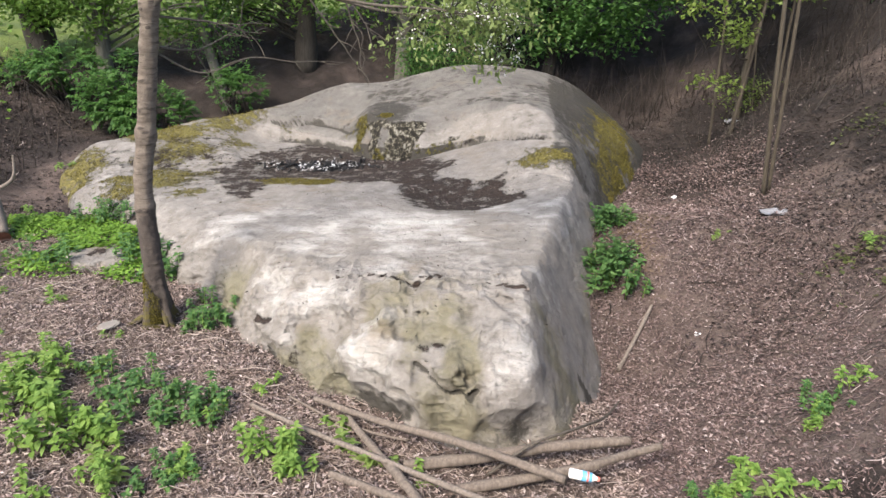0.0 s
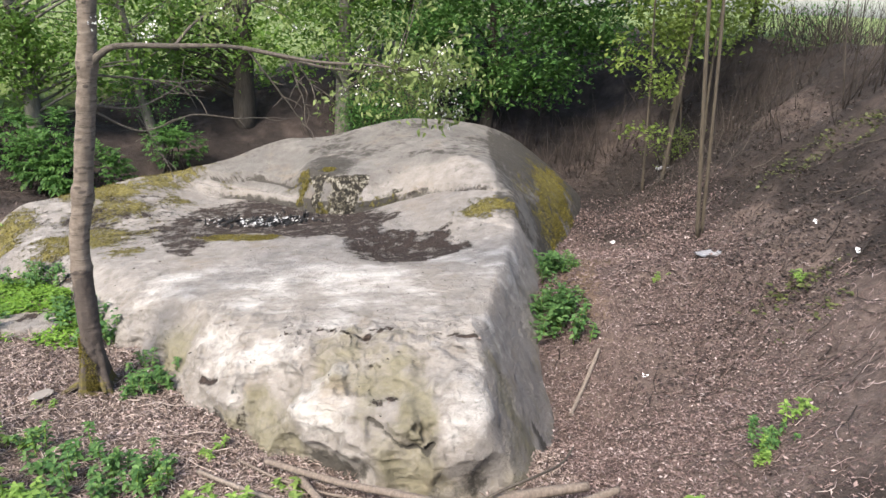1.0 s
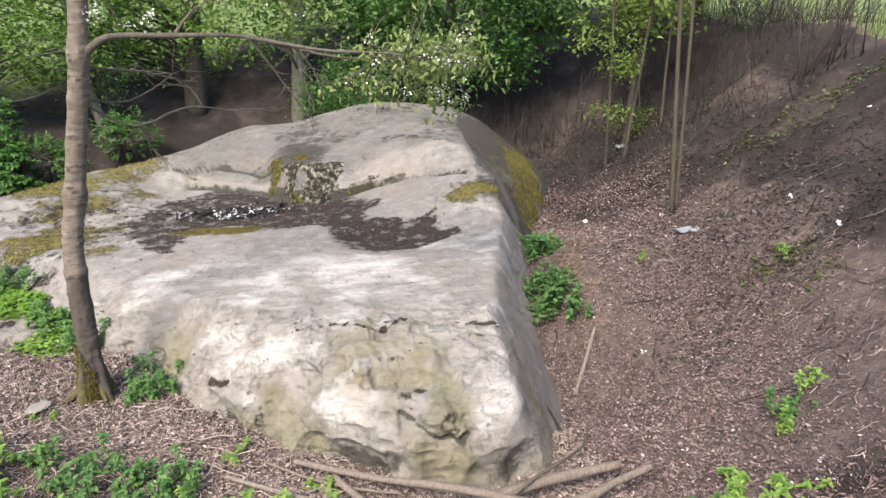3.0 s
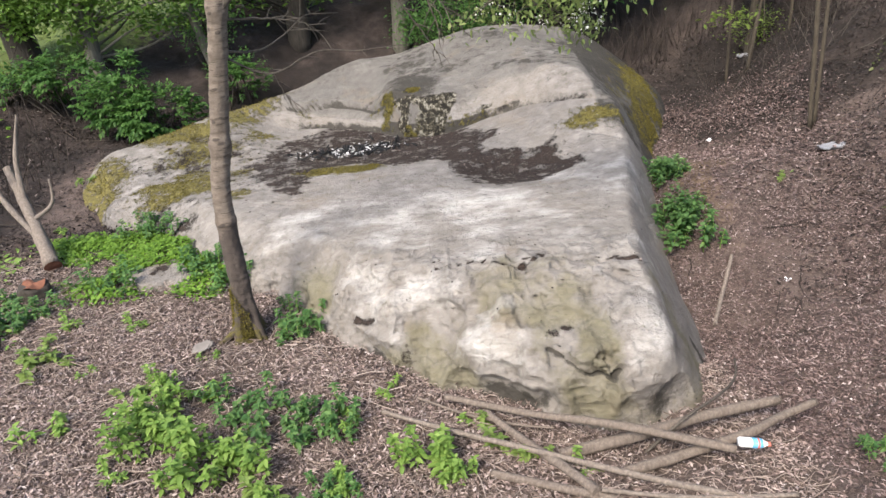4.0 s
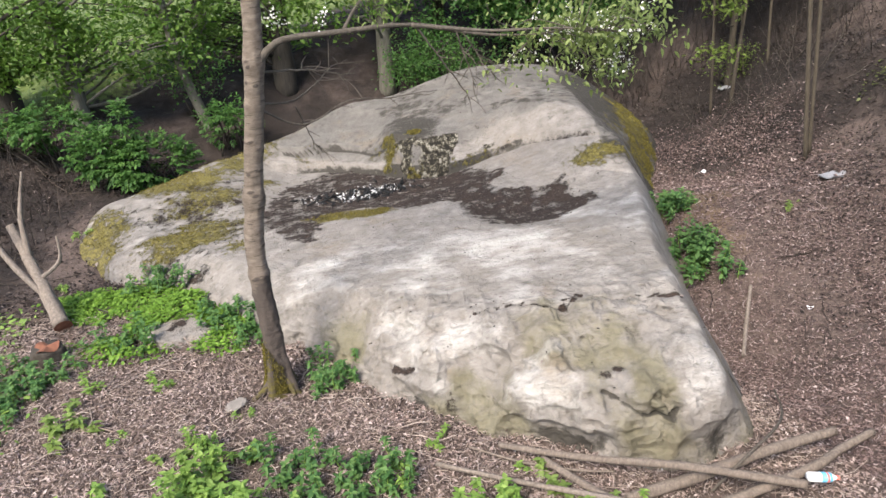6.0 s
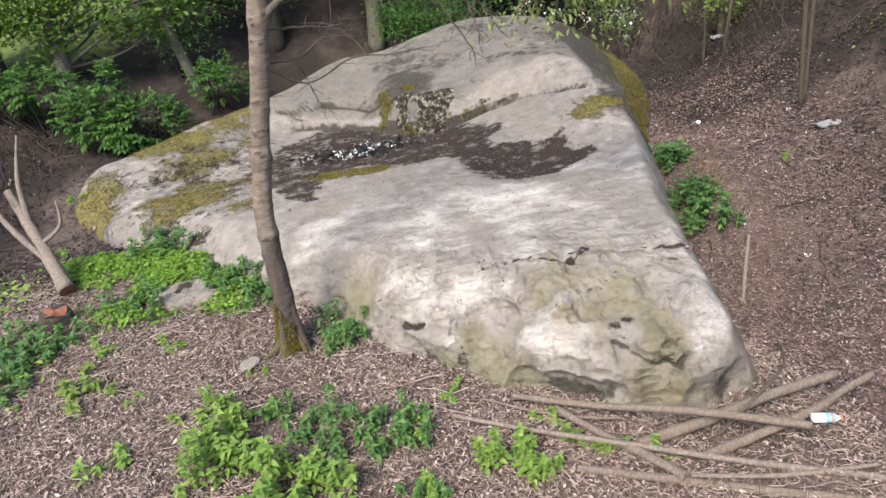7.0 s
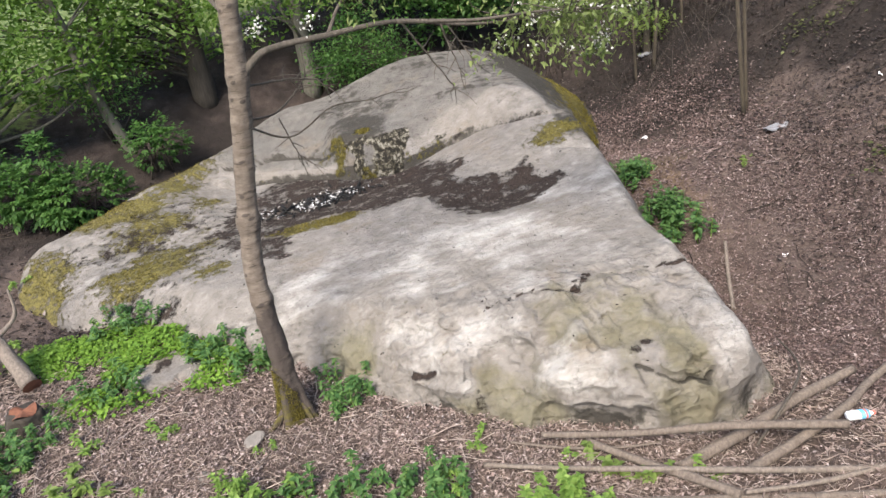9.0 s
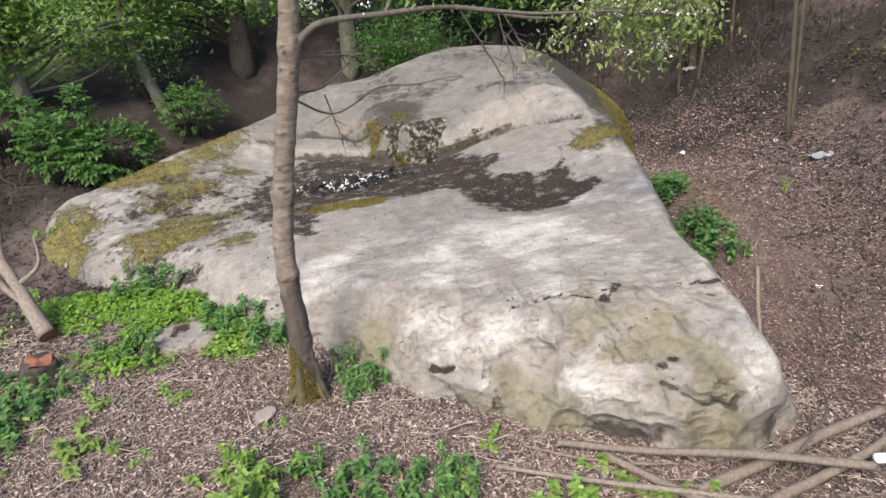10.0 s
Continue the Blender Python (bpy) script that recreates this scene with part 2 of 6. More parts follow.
def ground_material():
    m, n, l, b = material("soil", 0.95)
    p = where(n)
    big = noise_node(n, l, p, 0.7, 5, 0.6)
    mid = noise_node(n, l, p, 7.0, 8, 0.7)
    fine = noise_node(n, l, p, 60.0, 4, 0.7)
    c = ramp(n, l, mid, [(0.3, (0.035, 0.026, 0.021)), (0.5, (0.078, 0.057, 0.048)), (0.72, (0.13, 0.10, 0.085))])
    c = mixed(n, l, ramp(n, l, fine, [(0.45, grey(0)), (0.75, grey(0.7))]), c, (0.163, 0.126, 0.112))
    c = mixed(n, l, maths(n, l, "MULTIPLY", edge_mask(n, l, attribute(n, "ochre"), mid, 2.0), 0.75), c, mixed(n, l, fine, (0.0884, 0.0578, 0.0306), (0.184, 0.129, 0.0816)))
    # bare earth: dark humus, coloured darker still to hold the trees' shade
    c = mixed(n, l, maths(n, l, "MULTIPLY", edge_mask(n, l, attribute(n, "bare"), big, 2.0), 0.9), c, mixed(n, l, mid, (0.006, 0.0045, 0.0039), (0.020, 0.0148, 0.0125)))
    grass = edge_mask(n, l, attribute(n, "grass"), mid, 3.0)
    c = mixed(n, l, grass, c, ramp(n, l, big, [(0.3, (0.068, 0.102, 0.0238)), (0.7, (0.136, 0.17, 0.051))]))
    l.new(c, b.inputs["Base Color"])
    bump(n, l, b, maths(n, l, "ADD", mid, maths(n, l, "MULTIPLY", fine, 0.5)), 0.8, 0.05)
    return m


def leaf_material(name, low, high, through_light=0.35, rough=0.55):
    """Foliage: each leaf its own shade between two greens, some light passing through."""
    m, n, l, b = material(name, rough)
    g = n.new("ShaderNodeNewGeometry")
    c = ramp(n, l, g.outputs["Random Per Island"], [(0.0, low), (0.7, tuple((a + d) / 2 for a, d in zip(low, high))), (1.0, high)])
    c = mixed(n, l, maths(n, l, "MULTIPLY", noise_node(n, l, g.outputs["Position"], 0.9, 3), 0.6), c, tuple(v * 0.6 for v in low))
    l.new(c, b.inputs["Base Color"])
    t = n.new("ShaderNodeBsdfTranslucent")
    l.new(c, t.inputs["Color"])
    x = n.new("ShaderNodeMixShader")
    x.inputs[0].default_value = through_light
    l.new(b.outputs[0], x.inputs[1])
    l.new(t.outputs[0], x.inputs[2])
    l.new(x.outputs[0], n["Material Output"].inputs["Surface"])
    return m


def scatter_material(name, stops, rough=0.9):
    """Loose bits, each with a shade of its own."""
    m, n, l, b = material(name, rough)
    g = n.new("ShaderNodeNewGeometry")
    c = ramp(n, l, g.outputs["Random Per Island"], stops)
    c = mixed(n, l, maths(n, l, "MULTIPLY", noise_node(n, l, g.outputs["Position"], 40.0, 4), 0.5), c, tuple(v * 0.5 for v in stops[0][1]))
    l.new(c, b.inputs["Base Color"])
    return m


def bark_material(name, dark, light, scale=1.0, ring=True, moss=0.0):
    m, n, l, b = material(name, 0.9)
    p = where(n)
    a = noise_node(n, l, p, 9.0 * scale, 7, 0.65, (1, 1, 3.0) if ring else (3, 3, 0.5))
    f = noise_node(n, l, p, 45.0 * scale, 5, 0.7)
    c = ramp(n, l, a, [(0.3, dark), (0.55, tuple((x + y) / 2 for x, y in zip(dark, light))), (0.75, light)])
    c = mixed(n, l, maths(n, l, "MULTIPLY", f, 0.5), c, tuple(x * 0.6 for x in dark))
    if ring:
        band = ramp(n, l, noise_node(n, l, p, 2.6, 3, 0.6, (2.6, 2.6, 20.0)), [(0.60, grey(0)), (0.64, grey(1))])
        c = mixed(n, l, maths(n, l, "MULTIPLY", band, 0.65), c, tuple(x * 0.45 for x in dark))
    if moss:
        s = n.new("ShaderNodeSeparateXYZ")
        l.new(p, s.inputs[0])
        g = attribute(n, "rough_bark")
        c = mixed(n, l, maths(n, l, "MULTIPLY", edge_mask(n, l, g, a, 3.0), 0.85), c, mixed(n, l, f, (0.0238, 0.019, 0.0163), (0.068, 0.0544, 0.0476)))
        g = attribute(n, "moss")
        c = mixed(n, l, maths(n, l, "MULTIPLY", edge_mask(n, l, g, a, 2.5, 3.0), 0.85), c, mixed(n, l, f, (0.02, 0.018, 0.005), (0.13, 0.108, 0.024)))
    l.new(c, b.inputs["Base Color"])
    bump(n, l, b, maths(n, l, "ADD", a, maths(n, l, "MULTIPLY", f, 0.4)), 0.8, 0.015)
    return m


def plain_material(name, colour, rough=0.5, vary=0.25, scale=25.0):
    m, n, l, b = material(name, rough)
    f = noise_node(n, l, where(n), scale, 5, 0.6)
    l.new(mixed(n, l, f, tuple(c * (1 - vary) for c in colour), tuple(min(1, c * (1 + vary)) for c in colour)), b.inputs["Base Color"])
    bump(n, l, b, f, 0.2, 0.005)
    return m


M_ROCK = rock_material()
M_GROUND = ground_material()
M_LITTER = scatter_material("dead_leaves", [(0.0, (0.07, 0.051, 0.044)), (0.3, (0.17, 0.125, 0.11)), (0.65, (0.31, 0.235, 0.21)), (0.92, (0.44, 0.355, 0.325)), (1.0, (0.54, 0.47, 0.44))])
M_GULLY = scatter_material("red_brown_leaves", [(0.0, (0.042, 0.029, 0.026)), (0.35, (0.112, 0.076, 0.070)), (0.7, (0.195, 0.139, 0.127)), (0.94, (0.31, 0.238, 0.22)), (1.0, (0.45, 0.38, 0.36))])
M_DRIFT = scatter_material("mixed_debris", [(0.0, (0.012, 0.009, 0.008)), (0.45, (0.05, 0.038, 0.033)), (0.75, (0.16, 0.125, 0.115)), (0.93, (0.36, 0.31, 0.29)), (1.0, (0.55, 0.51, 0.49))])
# humus leaves below the trees: a darker litter with shade in its colour
M_SHADED_HUMUS = scatter_material("shaded_dead_leaves", [(0.0, (0.010, 0.0075, 0.006)), (0.4, (0.027, 0.0195, 0.017)), (0.8, (0.058, 0.042, 0.037)), (0.96, (0.12, 0.092, 0.083)), (1.0, (0.27, 0.23, 0.21))])
M_STRAW = scatter_material("dry_stalks", [(0.0, (0.10, 0.073, 0.06)), (0.5, (0.25, 0.193, 0.162)), (1.0, (0.48, 0.405, 0.355))])
M_DEBRIS = scatter_material("dark_debris", [(0.0, (0.008, 0.006, 0.005)), (0.5, (0.028, 0.020, 0.017)), (0.80, (0.10, 0.073, 0.062)), (1.0, (0.33, 0.27, 0.245))])
M_NETTLE = leaf_material("nettle_leaf", (0.14, 0.25, 0.05), (0.34, 0.48, 0.12), 0.45)
M_SEEDLING = leaf_material("seedling_leaf", (0.16, 0.24, 0.06), (0.32, 0.42, 0.12), 0.45)
M_HERB = leaf_material("herb_leaf", (0.06, 0.14, 0.04), (0.17, 0.29, 0.09), 0.4)
M_CARPET = leaf_material("carpet_leaf", (0.1, 0.2, 0.022), (0.21, 0.35, 0.05), 0.35)
M_BUSH = leaf_material("bush_leaf", (0.042, 0.11, 0.025), (0.135, 0.26, 0.06), 0.5)
M_LIGHTLEAF = leaf_material("spring_leaf", (0.072, 0.15, 0.022), (0.18, 0.285, 0.056), 0.5)
M_YELLOWLEAF = leaf_material("young_leaf", (0.11, 0.165, 0.028), (0.23, 0.30, 0.07), 0.45)
M_CHERRYLEAF = leaf_material("cherry_leaf", (0.13, 0.18, 0.05), (0.28, 0.34, 0.12), 0.4)
M_MOSS = leaf_material("moss_shoots", (0.06, 0.052, 0.010), (0.27, 0.225, 0.045), 0.2, 0.8)
M_BLOSSOM = leaf_material("blossom", (0.70, 0.68, 0.62), (0.85, 0.84, 0.80), 0.3)
M_LIMB = bark_material("limb_bark", (0.055, 0.047, 0.038), (0.15, 0.128, 0.105), 2.0, False)
M_CHERRY = bark_material("cherry_bark", (0.085, 0.066, 0.052), (0.235, 0.195, 0.158), 1.0, True, 1.0)
M_BARK = bark_material("dark_bark", (0.0238, 0.0204, 0.0163), (0.0816, 0.068, 0.0544), 1.0, False)
M_PALEBARK = bark_material("pale_bark", (0.068, 0.0646, 0.051), (0.17, 0.16, 0.129), 1.0, False)
M_SAPLING = bark_material("sapling_bark", (0.042, 0.034, 0.024), (0.10, 0.082, 0.058), 2.0, False)
M_DEADWOOD = bark_material("bleached_wood", (0.12, 0.097, 0.08), (0.30, 0.255, 0.215), 2.0, False)
M_LOG = bark_material("log_bark", (0.105, 0.083, 0.067), (0.25, 0.207, 0.172), 2.0, False)
M_CUT = plain_material("cut_wood", (0.135, 0.056, 0.033), 0.9, 0.7, 22.0)
M_ASH = scatter_material("ash", [(0.0, (0.35, 0.34, 0.33)), (0.4, (0.75, 0.74, 0.73)), (1.0, (0.88, 0.87, 0.86))])
M_CHAR = plain_material("charcoal", (0.00816, 0.00816, 0.00884), 0.7)
M_WHITE = plain_material("white_plastic", (0.78, 0.78, 0.77), 0.35, 0.08)
M_BLUE = plain_material("blue_print", (0.12, 0.34, 0.52), 0.35, 0.1)
M_RED = plain_material("red_print", (0.55, 0.16, 0.12), 0.35, 0.1)
M_FOIL = plain_material("grey_foil", (0.19, 0.19, 0.20), 0.35, 0.15)
M_STONE = plain_material("field_stone", (0.17, 0.152, 0.135), 0.9, 0.35, 14.0)

# ---- ground: a hollow in a plain ----
FOOT = np.array([(1.5, 1.9), (2.35, 2.5), (3.3, 4.3), (3.7, 6.0), (4.05, 8.0), (4.7, 11.0), (4.2, 12.8), (2.0, 12.6), (-1.0, 11.7),
                 (-4.0, 10.0), (-5.6, 8.6), (-6.2, 6.0), (-5.5, 3.6), (-3.0, 2.3), (0.0, 1.9)])


def outside(x, y, ring=FOOT):
    """Distance beyond a closed outline, as a rule the foot of the banks; negative inside."""
    p = np.stack([np.ravel(x), np.ravel(y)], 1)
    best, inside = np.full(len(p), 1e9), np.zeros(len(p), bool)
    for a, b in zip(ring, np.roll(ring, -1, 0)):
        e = b - a
        t = np.clip(((p - a) @ e) / (e @ e), 0, 1)
        best = np.minimum(best, np.linalg.norm(p - a - t[:, None] * e, axis=1))
        cross = ((a[1] > p[:, 1]) != (b[1] > p[:, 1])) & (p[:, 0] < e[0] * (p[:, 1] - a[1]) / (e[1] + 1e-12) + a[0])
        inside ^= cross
    return np.where(inside, -best, best).reshape(np.shape(x))


def ground_height(x, y):
    x, y = np.asarray(x, float), np.asarray(y, float)
    d = outside(x, y)
    near = smoothstep(7.0, 1.0, y)
    right = smoothstep(-5.0, 4.0, x)
    slope = 0.42 + 0.42 * right + 0.12 * smoothstep(5.0, 3.0, y) * right
    crest = 1.25 + 1.28 * right - 0.75 * near * smoothstep(4.0, 0.5, x)
    rise = slope * 0.22 * np.logaddexp(0, d / 0.22)
    h = -0.25 * np.logaddexp(-rise / 0.25, -crest / 0.25)
    trench = np.exp(-(((x - 2.45 - 0.25 * (y - 4.8)) / 0.55) ** 2)) * np.exp(-(((y - 4.6) / 1.1) ** 2))
    h = h - 0.26 * trench - 0.13 * np.exp(-((x - 2.3) / 0.4) ** 2 - ((y - 4.6) / 0.5) ** 2)
    h = h + 0.36 * np.exp(-((x - 3.45) / 1.1) ** 2 - ((y - 6.5) / 0.9) ** 2) - 0.10 * np.exp(-((x - 3.5) / 0.8) ** 2 - ((y - 8.5) / 0.6) ** 2)
    h = h - 0.16 * np.exp(-((x + 4.0) / 0.9) ** 2 - ((y - 7.4) / 0.8) ** 2)
    h = h + 0.12 * np.exp(-((x - 1.6) / 0.8) ** 2 - ((y - 2.5) / 0.45) ** 2)
    q = xyz(x, y)
    fade = 1 / (1 + (np.hypot(x, y - 5) / 30) ** 2)
    n = (0.07 * fbm(q * 0.9, 3, 5) + 0.035 * fbm(q * 3.1, 3, 9)).reshape(x.shape)
    n2 = (0.012 * fbm(q * 11.0, 2, 12)).reshape(x.shape)
    rough = 0.5 + smoothstep(0.0, 1.5, d)
    far = 0.9 * np.sin(x * 0.011 + 1.0) * np.clip((np.hypot(x, y) - 40) / 120, 0, 1)
    return h + n * rough * fade + n2 * fade + far


def axis(lo, hi, step, reach):
    mid = np.arange(lo, hi + step / 2, step)
    out = step * np.cumsum(1.17 ** np.arange(1, 200))
    out = out[out < reach]
    return np.concatenate([lo - out[::-1], mid, hi + out])


def build_ground():
    xs, ys = axis(-7.0, 8.5, 0.06, 2500), axis(1.2, 13.5, 0.06, 2500)
    x, y = np.meshgrid(xs, ys)
    z = ground_height(x, y)
    i, j = np.meshgrid(np.arange(len(ys) - 1), np.arange(len(xs) - 1), indexing="ij")
    a = (i * len(xs) + j).ravel()
    f = np.stack([a, a + 1, a + 1 + len(xs), a + len(xs)], 1)
    me = mesh_of("ground", np.stack([x.ravel(), y.ravel(), z.ravel()], 1), f, M_GROUND)
    d = outside(x, y).ravel()
    xr, yr = x.ravel(), y.ravel()
    crest = smoothstep(2.9, 4.2, d)
    leftfield = smoothstep(1.6, 2.6, d) * smoothstep(-3.5, -5.5, xr)
    masks = {
        "grass": np.maximum(crest * smoothstep(3.0, 5.0, np.hypot(xr, yr)), leftfield),
        "ochre": np.exp(-((xr - 3.0) / 0.75) ** 2 - ((yr - 7.0) / 0.5) ** 2) + 0.8 * np.exp(-((xr - 2.75) / 0.35) ** 2 - ((yr - 6.2) / 0.8) ** 2),
        # bank and rear under the trees, whose shade goes into this dark soil
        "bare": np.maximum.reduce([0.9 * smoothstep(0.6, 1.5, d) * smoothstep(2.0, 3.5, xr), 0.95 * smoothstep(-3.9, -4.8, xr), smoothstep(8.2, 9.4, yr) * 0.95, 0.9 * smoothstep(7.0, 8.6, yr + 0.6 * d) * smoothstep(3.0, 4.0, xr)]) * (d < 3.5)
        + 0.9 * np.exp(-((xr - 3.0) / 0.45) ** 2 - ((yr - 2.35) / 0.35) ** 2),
    }
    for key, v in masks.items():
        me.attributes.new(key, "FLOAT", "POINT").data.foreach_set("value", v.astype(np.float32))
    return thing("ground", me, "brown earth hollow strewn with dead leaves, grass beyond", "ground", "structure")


build_ground()


# ---- the great boulder ----
# side faces: a point on each, the compass of its outward normal and how far that normal tilts up
FACES = [
    (1.19, 3.28, 0.15, -106, 12), (0.95, 3.70, 0.47, -104, 66), (0.1, 3.76, 0.10, -122, 20),
    (-1.30, 5.10, 0.03, -134, 20), (-0.42, 4.25, 0.24, -131, 55), (-3.93, 7.50, 0.1, -158, 5), (-4.15, 8.4, 0.2, 165, 12), (-3.3, 7.6, 0.22, -140, 55),
    (-3.3, 9.1, 0.2, 128, 40), (-1.3, 10.4, 0.5, 112, 45), (1.2, 11.0, 0.8, 88, 40), (2.9, 10.5, 0.8, 45, 40),
    (1.75, 4.9, 0.66, -13, 30), (1.85, 3.55, 0.1, -52, 14)]
# grooves in the top: ends, half width, depth
GROOVES = [(0.10, 4.45, 0.47, 4.44, 0.025, 0.022), (0.47, 4.44, 0.62, 4.31, 0.03, 0.03), (0.62, 4.31, 0.76, 4.27, 0.04, 0.035), (0.76, 4.27, 0.90, 4.38, 0.05, 0.03), (0.90, 4.34, 1.28, 4.20, 0.015, 0.02),
           (1.28, 4.15, 1.55, 4.11, 0.03, 0.04), 
           (1.25, 9.55, 1.32, 9.42, 0.03, 0.05), (-0.56, 4.33, -0.36, 4.20, 0.045, 0.05),
           (-0.2, 4.05, -0.02, 4.0, 0.10, 0.10), (0.78, 3.5, 0.86, 3.36, 0.08, 0.08), (1.9, 6.9, 2.1, 6.75, 0.05, 0.03)]


def to_segment(x, y, x0, y0, x1, y1):
    ex, ey = x1 - x0, y1 - y0
    t = np.clip(((x - x0) * ex + (y - y0) * ey) / (ex * ex + ey * ey), 0, 1)
    return np.hypot(x - x0 - t * ex, y - y0 - t * ey)


def ledge_line(x):
    """Foot of the step across the top: a blunt prow whose sides run back."""
    return np.interp(x, [-4.0, -1.9, -1.2, -0.85, -0.4, -0.12, 0.2, 0.57, 0.9, 1.25, 1.65, 2.0, 2.5], [9.5, 9.3, 9.08, 8.86, 8.44, 8.24, 8.12, 8.15, 8.19, 8.10, 7.80, 7.58, 7.3])


def rock_top(x, y):
    main = 0.60 + 0.07 * (x - 1.0) - 0.04 * (y - 4.3)
    main = main + 0.05 * np.exp(-((x - 1.6) / 0.5) ** 2 - ((y - 4.1) / 0.5) ** 2) + 0.06 * np.exp(-((x - 2.1) / 0.35) ** 2 - ((y - 6.4) / 0.9) ** 2)
    main = main - 0.09 * np.exp(-((x - 1.0) / 0.55) ** 2 - ((y - 6.55) / 0.45) ** 2) - 0.05 * np.exp(-((x + 0.5) / 0.9) ** 2 - ((y - 7.8) / 0.5) ** 2)
    main = main + 0.33 * smoothstep(6.4, 7.7, y) * smoothstep(0.2, 2.0, x) + 0.055 * np.exp(-((y - 4.25) / 0.4) ** 2) + 0.20 * smoothstep(-1.6, -2.6, x) * smoothstep(7.6, 8.6, y)
    back = 0.80 + 0.035 * np.minimum(x - 0.6, 0) + 0.30 * smoothstep(0.4, 1.7, x) + (0.11 + 0.075 * smoothstep(-0.6, 0.9, x) - 0.14 * smoothstep(0.6, 1.7, x)) * (np.minimum(y, 10.3) - 8.3) - 0.03 * np.maximum(x - 1.5, 0)
    soft = 0.03 + 0.22 * smoothstep(8.3, 9.3, y)
    back = back - 0.80 * soft * np.logaddexp(0, (x - 1.99 - 0.05 * (y - 8.0) - 0.32 * smoothstep(8.3, 9.3, y)) / soft) * smoothstep(6.9, 7.6, y)
    back = back - 0.08 * np.exp(-((x + 0.4) / 0.8) ** 2) * smoothstep(8.6, 9.4, y)
    back = back - 0.18 * smoothstep(-2.0, -3.4, x)
    q = xyz(x, y)
    wave = 0.03 * vnoise(q * 2.7, 131).reshape(np.shape(x))
    s = y - ledge_line(x) + wave
    # sheer at the prow, a layered slope to one side, a steep swelling to the other
    left = smoothstep(-0.25, -0.6, x)
    u = np.clip(s / np.interp(x, [-0.4, 0.0, 0.25, 0.57, 1.03, 2.0], [0.30, 0.26, 0.26, 0.34, 0.46, 0.5]), 0, 1)
    face = 0.12 * smoothstep(0.0, 0.035, s) + 0.88 * (1 - (1 - u) ** 1.3)
    slope = 0.20 * smoothstep(0.0, 0.05, s) + 0.06 * smoothstep(0.0, 0.15, s - 0.06) + 0.14 * smoothstep(0.0, 0.04, s - 0.24 - 0.05 * np.sin(x * 5.0)) + 0.60 * np.clip((s - 0.1) / 1.2, 0, 1)
    step = face * (1 - left) + slope * left
    step = step * smoothstep(-3.0, -2.0, x) + smoothstep(-0.9, 0.5, s) * (1 - smoothstep(-3.0, -2.0, x))
    top = main * (1 - step) + back * step
    top = top - np.interp(x, [0.3, 0.8, 1.2], [0.06, 0.035, 0.02]) * np.exp(-((s + 0.02) / 0.035) ** 2) * smoothstep(2.4, 2.0, x) * smoothstep(-2.0, -1.4, x)
    for x0, y0, x1, y1, w, deep in GROOVES:
        top = top - deep * np.exp(-((to_segment(x, y, x0, y0, x1, y1) / w) ** 2))
    return top


# scoops (and, below zero, swellings) in the front: centre, radius, depth
DENTS = [(-1.02, 5.05, 0.03, 0.33, 0.13), (-3.45, 7.1, 0.0, 0.40, -0.14), (0.06, 4.00, 0.28, 0.19, 0.09), (-0.08, 3.93, 0.05, 0.08, 0.05), (1.40, 3.66, 0.60, 0.24, -0.11), (0.30, 3.68, 0.0, 0.12, 0.12), (0.47, 3.52, 0.02, 0.13, 0.15), (0.62, 3.44, 0.03, 0.12, 0.16), (0.76, 3.36, 0.10, 0.08, 0.15),
         (0.95, 3.68, 0.50, 0.09, 0.035), (1.45, 3.20, 0.02, 0.19, 0.11), (1.64, 3.27, 0.12, 0.13, 0.08), (0.30, 3.85, 0.42, 0.18, -0.045), (1.10, 3.45, 0.44, 0.15, -0.035),
         (0.65, 3.66, 0.40, 0.20, -0.03), (1.36, 3.48, 0.50, 0.13, -0.03), (-0.25, 4.25, 0.30, 0.20, -0.04), (-0.75, 4.75, 0.25, 0.22, 0.05), (0.40, 3.95, 0.42, 0.16, 0.07),
         (1.52, 3.70, 0.55, 0.14, 0.05), (-0.50, 4.72, 0.20, 0.16, 0.05), (0.87, 3.36, 0.10, 0.09, -0.05)]
SEAM = np.array([(0.81, 3.54, 0.41), (0.95, 3.43, 0.36), (1.05, 3.38, 0.30), (1.16, 3.34, 0.31), (1.22, 3.34, 0.37)])


def to_seam(p):
    best = np.full(len(p), 9.0)
    for a, b in zip(SEAM[:-1], SEAM[1:]):
        best = np.minimum(best, to_segment(p[:, 0], p[:, 2], a[0], a[2], b[0], b[2]))
    return best + np.maximum(0, p[:, 1] - 3.9)


